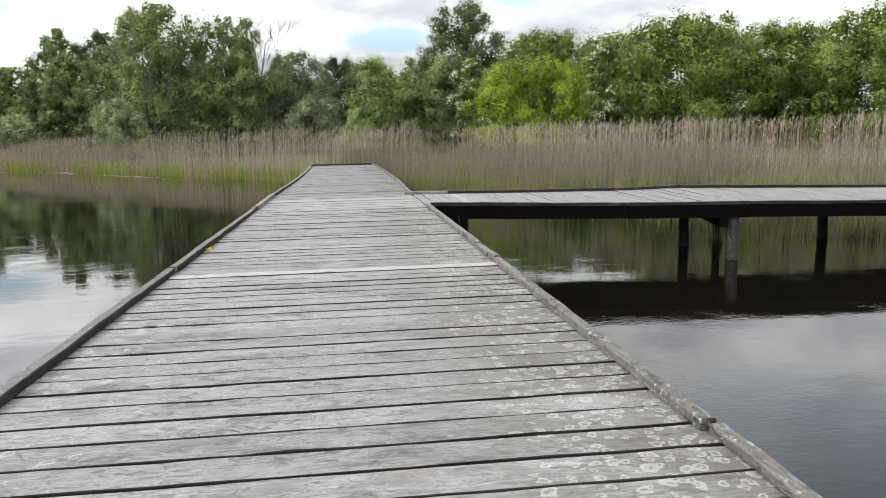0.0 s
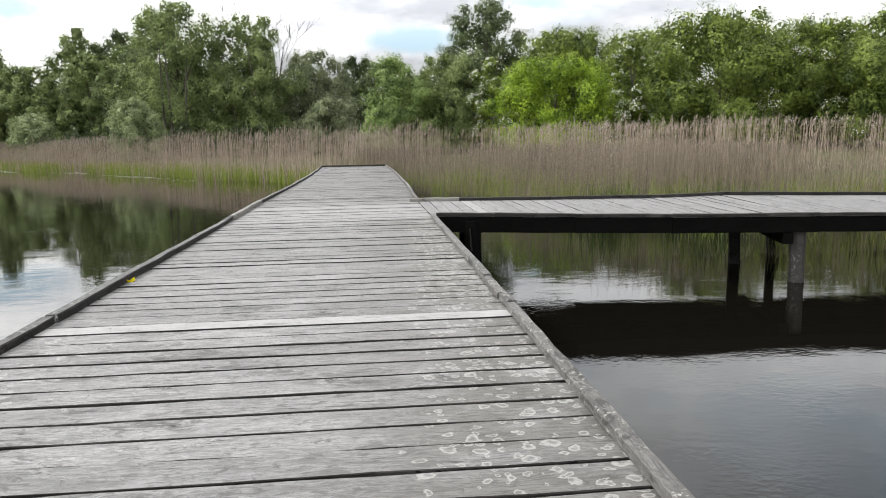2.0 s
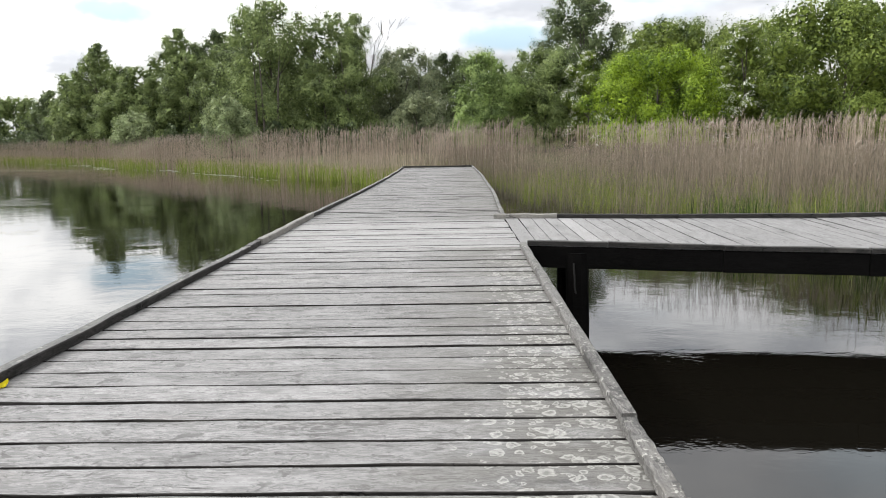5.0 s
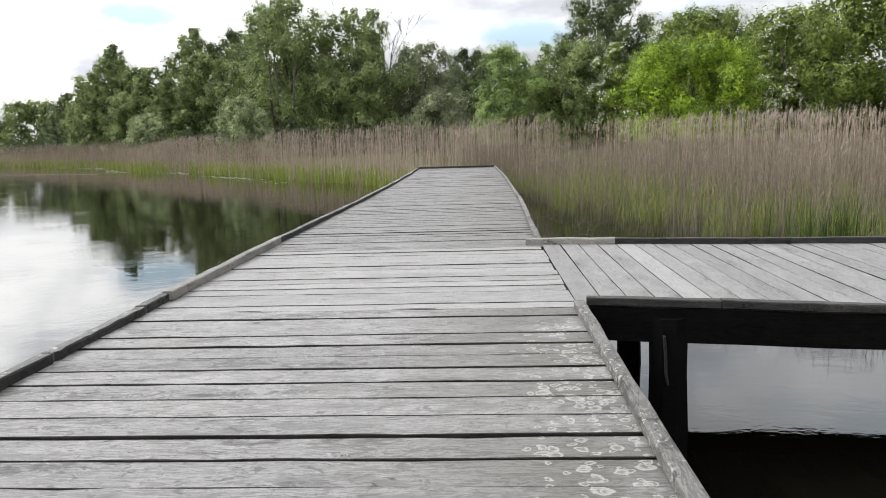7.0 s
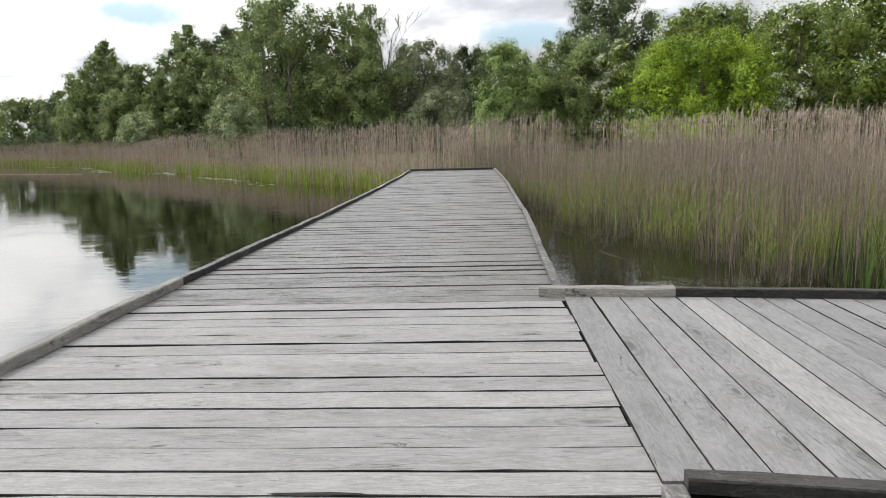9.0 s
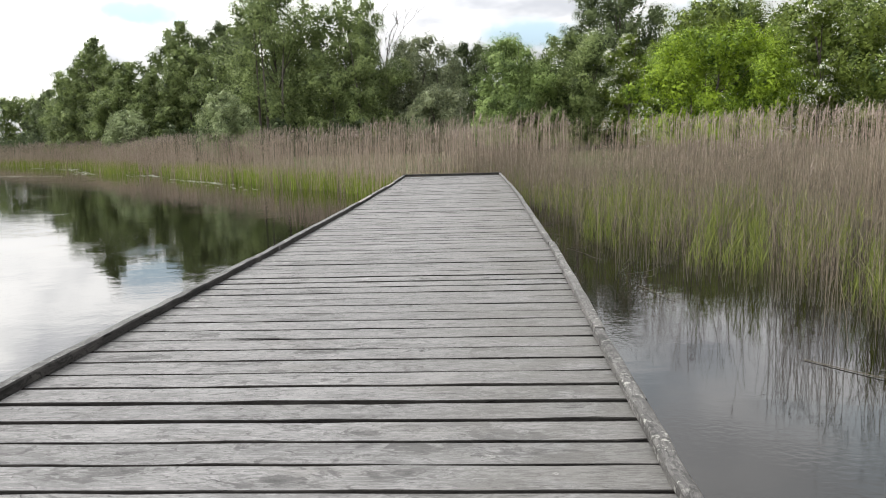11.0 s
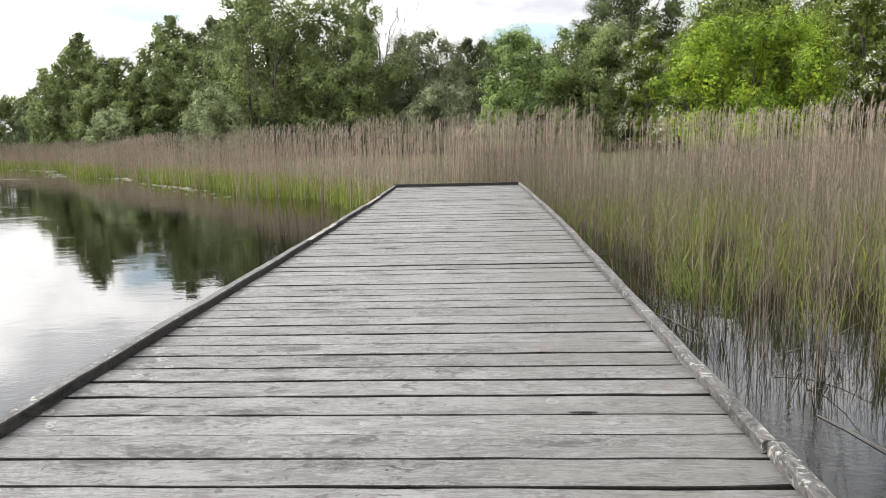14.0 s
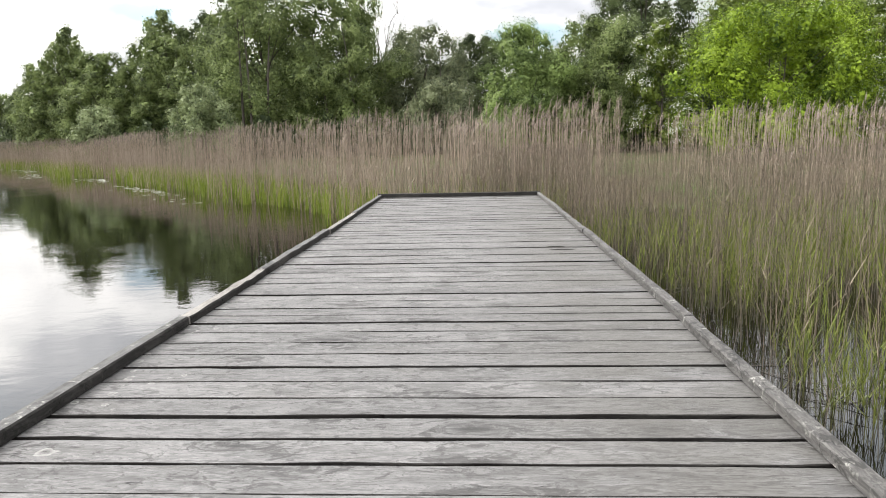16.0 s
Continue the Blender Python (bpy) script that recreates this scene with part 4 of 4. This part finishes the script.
TREES = [
    ("ash_tree", "dark green tree in the wood behind the bank", 42, 68, 10.5, 13, LEAF_DARK, dict(fill=1.0)),
    ("ash_tree", "dark green tree in the wood behind the bank", -44, 122, 11.5, 15, LEAF_DARK, dict(fill=1.0)),
    ("ash_tree", "dark green tree in the wood behind the bank", -30, 124, 12.5, 16, LEAF_DARK, dict(fill=1.0)),
    ("ash_tree", "dark green tree in the wood behind the bank", -17, 122, 12.0, 15, LEAF_DARK, dict(fill=1.0)),
    ("ash_tree", "dark green tree in the wood behind the bank", -5, 120, 11.5, 15, LEAF_DARK, dict(fill=1.0)),
    ("ash_tree", "dark green tree in the wood behind the bank", 8, 112, 11.0, 15, LEAF_DARK, dict(fill=1.0)),
    ("ash_tree", "dark green tree in the wood behind the bank", 20, 96, 11.5, 13, LEAF_DARK, dict(fill=1.0)),
    ("ash_tree", "dark green tree in the wood behind the bank", 30, 84, 11.5, 13, LEAF_DARK, dict(fill=1.0)),
    ("ash_tree", "dark green tree in the wood behind the bank", 36, 64, 10.6, 15, LEAF_DARK, dict(fill=1.0)),
    ("alder_tree", "distant low green trees at the pond's far end", -88, 150, 11.2, 17.1, LEAF_ALDER, dict()),
    ("alder_tree", "distant low green trees at the pond's far end", -101, 150, 10.0, 17.1, LEAF_ALDER, dict()),
    ("alder_tree", "distant low green trees at the pond's far end", -77, 155, 10.0, 16.0, LEAF_ALDER, dict()),
    ("alder_tree", "distant low green trees at the pond's far end", -118, 152, 9.0, 18.2, LEAF_ALDER, dict()),
    ("alder_tree", "dark green tree beside the far bank", -61, 116, 9.6, 9.1, LEAF_DARK, dict(cone=0.5)),
    ("alder_tree", "dark green tree beside the far bank", -53, 112, 10.6, 10.8, LEAF_ALDER, dict(cone=0.5)),
    ("alder_tree", "tall green alder with a pointed crown", -45.5, 100, 14.2, 13.7, LEAF_ALDER, dict(cone=0.9)),
    ("alder_tree", "tall thin-topped grey-green alder", -37.5, 106, 16.8, 16.0, LEAF_ALDER, dict(cone=0.8, fill=0.9)),
    ("alder_tree", "tall green alder behind the bank", -32, 107, 16.5, 15.5, LEAF_DARK, dict(cone=0.5)),
    ("alder_tree", "tall green alder behind the bank", -26.6, 104, 18.6, 18.0, LEAF_ALDER, dict(cone=0.5, fill=0.85)),
    ("alder_tree", "green alder filling the wood's edge", -40.5, 97, 11.0, 11.4, LEAF_ALDER, dict(cone=0.3)),
    ("alder_tree", "green alder filling the wood's edge", -33.0, 97, 12.5, 11.4, LEAF_ALDER, dict(cone=0.3)),
    ("alder_tree", "green alder filling the wood's edge", -26.5, 94, 12.5, 10.3, LEAF_DARK, dict(cone=0.3)),
    ("alder_tree", "green alder filling the wood's edge", -49.5, 102, 11.0, 10.3, LEAF_ALDER, dict(cone=0.3)),
    ("alder_tree", "large green alder with dark trunks showing", -20.2, 88, 17.0, 17.0, LEAF_ALDER, dict(foot=1.0, cone=0.35, stems=3)),
    ("alder_tree", "large green alder with dark trunks showing", -12.6, 88, 15.4, 13.6, LEAF_ALDER, dict(foot=1.0, cone=0.25, stems=2)),
    ("willow_bush", "pale green willow bush below tall alders", -21.8, 76, 5.6, 5.8, LEAF_PALE, dict(trunk=False, stems=3)),
    ("willow_bush", "pale grey-green willow bush on the bank", -34.7, 85, 4.7, 5.6, LEAF_PALE, dict(trunk=False, stems=3)),
    ("willow_tree", "grey-green willow with thin sparse crown", -5.6, 92, 12.0, 11, LEAF_GREY, dict(fill=0.8, stems=3)),
    ("willow_bush", "low grey-green willow bush behind the reeds", -3.5, 80, 5.6, 7.0, LEAF_GREY, dict(trunk=False, stems=3)),
    ("hawthorn_tree", "dark hawthorn partly in white blossom", -0.3, 100, 12.0, 10, LEAF_DARK, dict(accent=BLOSSOM, accent_share=0.12)),
    ("willow_bush", "fresh green willow bush behind the reeds", 3.4, 72, 8.9, 8.6, LEAF_WILLOW, dict(trunk=False, stems=4, cone=0.1)),
    ("willow_bush", "darker green willow bush behind the reeds", 8.4, 73, 9.3, 10.2, LEAF_ALDER, dict(trunk=False, stems=4)),
    ("oak_tree", "tall dark oak rising above the bushes", 14.3, 86, 16.6, 13.5, LEAF_DARK, dict(foot=2.0)),
    ("hawthorn_tree", "hawthorn covered with white blossom", 11.9, 69, 8.4, 5.0, LEAF_OAK, dict(accent=BLOSSOM, accent_share=0.5)),
    ("field_maple_bush", "broad bright fresh-green bush behind the reeds", 13.9, 55, 6.9, 10.6, LEAF_BRIGHT, dict(trunk=False, lumps=300, stems=4, boughs=52, rough=1.1)),
    ("oak_tree", "green oak behind the bright bush", 19.8, 73, 11.6, 14, LEAF_OAK, dict()),
    ("oak_tree", "green oak behind the bright bush", 26.5, 70, 11.2, 15, LEAF_OAK, dict()),
    ("hawthorn_tree", "hawthorn covered with white blossom", 21.0, 58, 8.8, 5.0, LEAF_OAK, dict(accent=BLOSSOM, accent_share=0.5)),
    ("oak_tree", "broad yellow-green oak with dark gaps", 27.0, 56, 10.5, 13.5, LEAF_OAK, dict(foot=0.6)),
    ("hawthorn_tree", "large hawthorn partly in white blossom", 33.3, 54, 9.4, 12, LEAF_OAK, dict(accent=BLOSSOM, accent_share=0.22)),
    ("oak_tree", "yellow-green oak at the wood's edge", 37.5, 49, 9.8, 12, LEAF_OAK, dict()),
]
for k, (name, label, x, y, top, w, leaf, more) in enumerate(TREES):
    more.setdefault("rough", 1.5 if "alder" in name else 0.9)
    more.setdefault("boughs", 58 if "alder" in name else 34 if w < 9 else 44)
    tree(name, label, x, y, top, w, leaf, 300 + k, leaf_size=(0.00108 * math.hypot(x, y) + 0.008) * (2.0 if name == "ash_tree" else 1.3 if x > 16 else 1.0), **more)
bare_tree("bare_tree", "tall leafless grey tree behind the alders", -13.4, 105, 20.5, 77)


def undergrowth():
    """Shrubs filling the wood's foot behind the reeds; their dark leaf colour paints in the shade there."""
    q = np.random.default_rng(55)
    line = np.array([(-75, 125), (-50, 104), (-36, 96), (-24, 84), (-8, 84), (4, 80), (16, 72), (24, 62), (34, 55), (44, 46), (52, 30)], float)
    seg = np.diff(line, axis=0)
    ln = np.hypot(*seg.T)
    N = 52000
    k = q.choice(len(ln), N, p=ln / ln.sum())
    P = line[k] + seg[k] * q.random((N, 1)) + q.normal(0, 1.3, (N, 2))
    h = 2.6 + 0.9 * np.sin(P[:, 0] * 0.9) + 0.7 * np.sin(P[:, 0] * 2.3 + P[:, 1])
    z = land(P[:, 0], P[:, 1]) + h * q.random(N) ** 0.7
    me = leaf_mesh(q, np.column_stack([P, z]), q.uniform(0.2, 0.5, N), np.zeros((N, 3)), LEAF_SHADE)
    tagged(part("undergrowth", me), "green shrubs at the foot of the trees, shade painted into their leaves", "undergrowth", kind="stuff")


undergrowth()

# ---- small things ----


def floating_stalks():
    q = random.Random(91)
    for k, (x0, y0, x1, y1) in enumerate(((2.1, 24.2, 2.5, 22.9), (2.6, 21.0, 2.9, 20.1), (3.3, 17.9, 4.1, 17.0), (1.85, 26.6, 2.2, 25.6))):
        z = WATER_Z + 0.006
        pts = [(x0 + (x1 - x0) * t + 0.03 * math.sin(5 * t + k), y0 + (y1 - y0) * t, z + 0.02 * t * q.random()) for t in (0, 0.25, 0.5, 0.75, 1.0)]
        rings = [[(p[0] + 0.0036 * math.cos(a), p[1], p[2] + 0.0036 * math.sin(a)) for a in (0.5, 1.8, 3.1, 4.4, 5.6)] for p in pts]
        tagged(part("reed_stalk", loft(rings), REED_WET), "fallen dry reed stalk floating on the water", "reed stalk", "floating reed stalks")


def fallen_stalks():
    """Broken reeds lying crosswise at the edge of the bed."""
    q = random.Random(23)
    for cx, cy, n in ((3.75, 17.35, 7), (2.25, 24.6, 6), (2.75, 21.9, 6), (2.0, 27.4, 5)):
        for k in range(n):
            a, L = q.uniform(-1.2, 1.2), q.uniform(0.35, 0.9)
            x, y = cx + q.uniform(-0.25, 0.35), cy + q.uniform(-0.6, 0.6)
            z0, z1 = WATER_Z + 0.004, WATER_Z + q.uniform(0.01, 0.28)
            rings = [[(x + math.cos(a) * L * t + 0.0032 * math.cos(b), y + math.sin(a) * L * t, z0 + (z1 - z0) * t * t + 0.0032 * math.sin(b)) for b in (0.5, 2.6, 4.7)] for t in (0, 0.35, 0.7, 1.0)]
            tagged(part("reed_stalk", loft(rings), REED_DEAD), "fallen dry reed stalk leaning out of the water", "reed stalk", "fallen reed stalks")


def floating_scum():
    """Pale leaves and foam drifting along the far bank."""
    q = np.random.default_rng(17)
    p = np.array(SHORE[2:9], float)
    seg = np.diff(p, axis=0)
    ln = np.hypot(*seg.T)
    n = 900
    k = q.choice(len(ln), n, p=ln / ln.sum())
    nrm = np.stack([seg[k][:, 1], -seg[k][:, 0]], 1) / ln[k][:, None]
    c = p[k] + seg[k] * q.random((n, 1)) + nrm * (0.6 + np.abs(q.normal(0, 0.5, (n, 1))))
    c = c[np.sin(c[:, 0] * 0.8) + q.normal(0, 0.7, n) > 0.1]
    # a streak of foam lying farther out
    w = q.random((420, 1))
    c = np.concatenate([c, np.array([(-44.0, 68.0)]) + w * np.array([(16.0, -7.2)]) + q.normal(0, 0.16, (420, 2)) * (1.2 - w)])
    n = len(c)
    a = np.arange(6) * math.pi / 3
    r = q.uniform(0.03, 0.11, (n, 1)) * q.uniform(0.7, 1.2, (n, 6))
    V = np.stack([c[:, :1] + np.cos(a) * r, c[:, 1:] + np.sin(a) * r * 0.8, np.full((n, 6), WATER_Z + 0.008)], -1)
    top = np.concatenate([V, V - (0, 0, 0.012)], 1).reshape(-1, 3)
    base = np.arange(n)[:, None, None] * 12
    F4 = np.array([(i, (i + 1) % 6, (i + 1) % 6 + 6, i + 6) for i in range(6)] + [(0, 1, 2, 3), (0, 3, 4, 5)])
    me = from_arrays("floating_leaves", top, (base + F4).reshape(-1, 4), LEAF_SCUM)
    tagged(part("floating_leaves", me), "pale dead leaves and foam floating along the bank", "floating leaves", kind="stuff")


def yellow_leaf():
    bm = bmesh.new()
    rows = []
    for t, w in ((0.0, 0.004), (0.3, 0.028), (0.6, 0.034), (0.85, 0.018), (1.0, 0.003)):
        x = (t - 0.5) * 0.12
        z = 0.02 + 0.03 * (2 * t - 1) ** 2
        rows.append([bm.verts.new((x, -w, z + 0.014)), bm.verts.new((x, 0, z)), bm.verts.new((x, w, z + 0.018))])
    for a, b in zip(rows, rows[1:]):
        for i in range(2):
            bm.faces.new((a[i], a[i + 1], b[i + 1], b[i]))
    bmesh.ops.solidify(bm, geom=bm.faces, thickness=0.002)
    tagged(part("leaf", bm, YELLOW, None, "", pose(-1.185, 7.31, -0.018, 0, 0, 70) @ Matrix.Scale(0.7, 4)), "curled bright yellow leaf lying against the kerb", "leaf")


def knot_hole(x, y, w, d):
    """A thin ragged dark patch on the plank tops: paints the shade of a knot hole or widened gap."""
    q = random.Random(int(x * 100))
    rings = []
    for k, z in ((1.0, 0.0035), (0.75, 0.003), (0.3, 0.0025)):
        rings.append([(w * k * math.cos(i * 0.628) * q.uniform(0.8, 1.2), d * k * math.sin(i * 0.628) * q.uniform(0.8, 1.2), z) for i in range(10)])
    part("knot_hole", loft(rings), WOOD_EDGE, main_deck, "dark patch painting the shade of an opening in the planks", pose(x, y, 0))


floating_stalks()
fallen_stalks()
floating_scum()
yellow_leaf()
knot_hole(-0.97, 4.44, 0.04, 0.014)
# dark slivers painted where gaps open wider, and small knots
for x, y, w in ((-0.43, 15.43, 0.20), (0.37, 10.53, 0.20), (0.33, 11.06, 0.13), (-0.63, 11.06, 0.09), (0.79, 18.70, 0.057), (-0.486, 10.794, 0.02)):
    knot_hole(x, y, w, 0.010)
knot_hole(0.93, 25.30, 0.10, 0.035)
knot_hole(0.90, 25.47, 0.07, 0.02)
knot_hole(-0.49, 17.19, 0.012, 0.010)
knot_hole(-0.33, 20.73, 0.016, 0.012)

# ---- planks ----


# gaps between planks: from each place to the next, and how many planks lie between
RUNS = [(-6.18, 2.32, 48), (3.91, 9), (6.03, 12), (7.68, 9), (8.94, 7), (11.06, 12), (11.20, 1), (13.18, 12), (13.99, 5), (15.97, 11), (17.62, 9), (18.88, 7), (21.20, 13), (22.99, 10), (23.31, 2), (31.0, 43)]


def lay_planks():
    r = random.Random(21)
    shapes = {}
    for mat in (WOOD_DECK, WOOD_NEW, WOOD_GREY, WOOD_PALE):
        # second material: gap shade painted on the flanks
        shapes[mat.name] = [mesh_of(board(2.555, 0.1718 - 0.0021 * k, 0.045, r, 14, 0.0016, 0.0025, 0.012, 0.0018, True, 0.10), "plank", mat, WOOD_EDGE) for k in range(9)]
    lines, at = [RUNS[0][0]], RUNS[0][0]
    for run in RUNS:
        end, n = run[-2], run[-1]
        lines += [at + (end - at) * (i + 1) / n for i in range(n)]
        at = end
    for a, b in zip(lines, lines[1:]):
        y = (a + b) / 2
        mat = WOOD_DECK if y < 11.1 else WOOD_NEW if y < 13.30 else WOOD_GREY
        if 5.88 < y < 6.02:
            mat = WOOD_PALE
        shape = shapes[mat.name][min(8, int((3 if mat is WOOD_NEW else 9) * r.random() ** 1.3))]
        ob = new("plank", shape)
        ob.parent = main_deck
        turn = 180 if r.random() < 0.5 else 0
        ob.matrix_basis = pose(r.uniform(-0.008, 0.008) + drift(y) - (0.032 if 11.1 < y < 13.4 else 0), y + r.uniform(-0.003, 0.003), r.uniform(-0.004, 0.002), r.uniform(-0.5, 0.5), 0, r.uniform(-0.14, 0.14) + turn) @ Matrix.Diagonal((1, (b - a) / 0.1785, 1, 1))
    x = 1.32
    n = 0
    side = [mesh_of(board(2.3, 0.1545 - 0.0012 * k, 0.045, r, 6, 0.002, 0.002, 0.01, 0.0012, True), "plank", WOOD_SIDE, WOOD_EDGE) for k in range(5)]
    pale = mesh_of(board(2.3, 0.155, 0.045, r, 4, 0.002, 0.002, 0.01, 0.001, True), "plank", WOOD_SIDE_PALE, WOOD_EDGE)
    while x < SIDE_END:
        a, b = near_edge(x) + 0.02, far_edge(x) + 0.09
        ob = new("plank", pale if n == 4 else r.choice(side))
        ob.parent = side_deck
        ob.matrix_basis = pose(x, (a + b) / 2, side_z(x) + r.uniform(-0.003, 0.002), r.uniform(-0.4, 0.4), -math.degrees(math.atan2(far_z(x) - near_z(x), b - a)), 90 + r.uniform(-0.2, 0.2)) @ Matrix.Diagonal(((b - a) / 2.3, 1, 1, 1))
        x += 0.157
        n += 1


lay_planks()
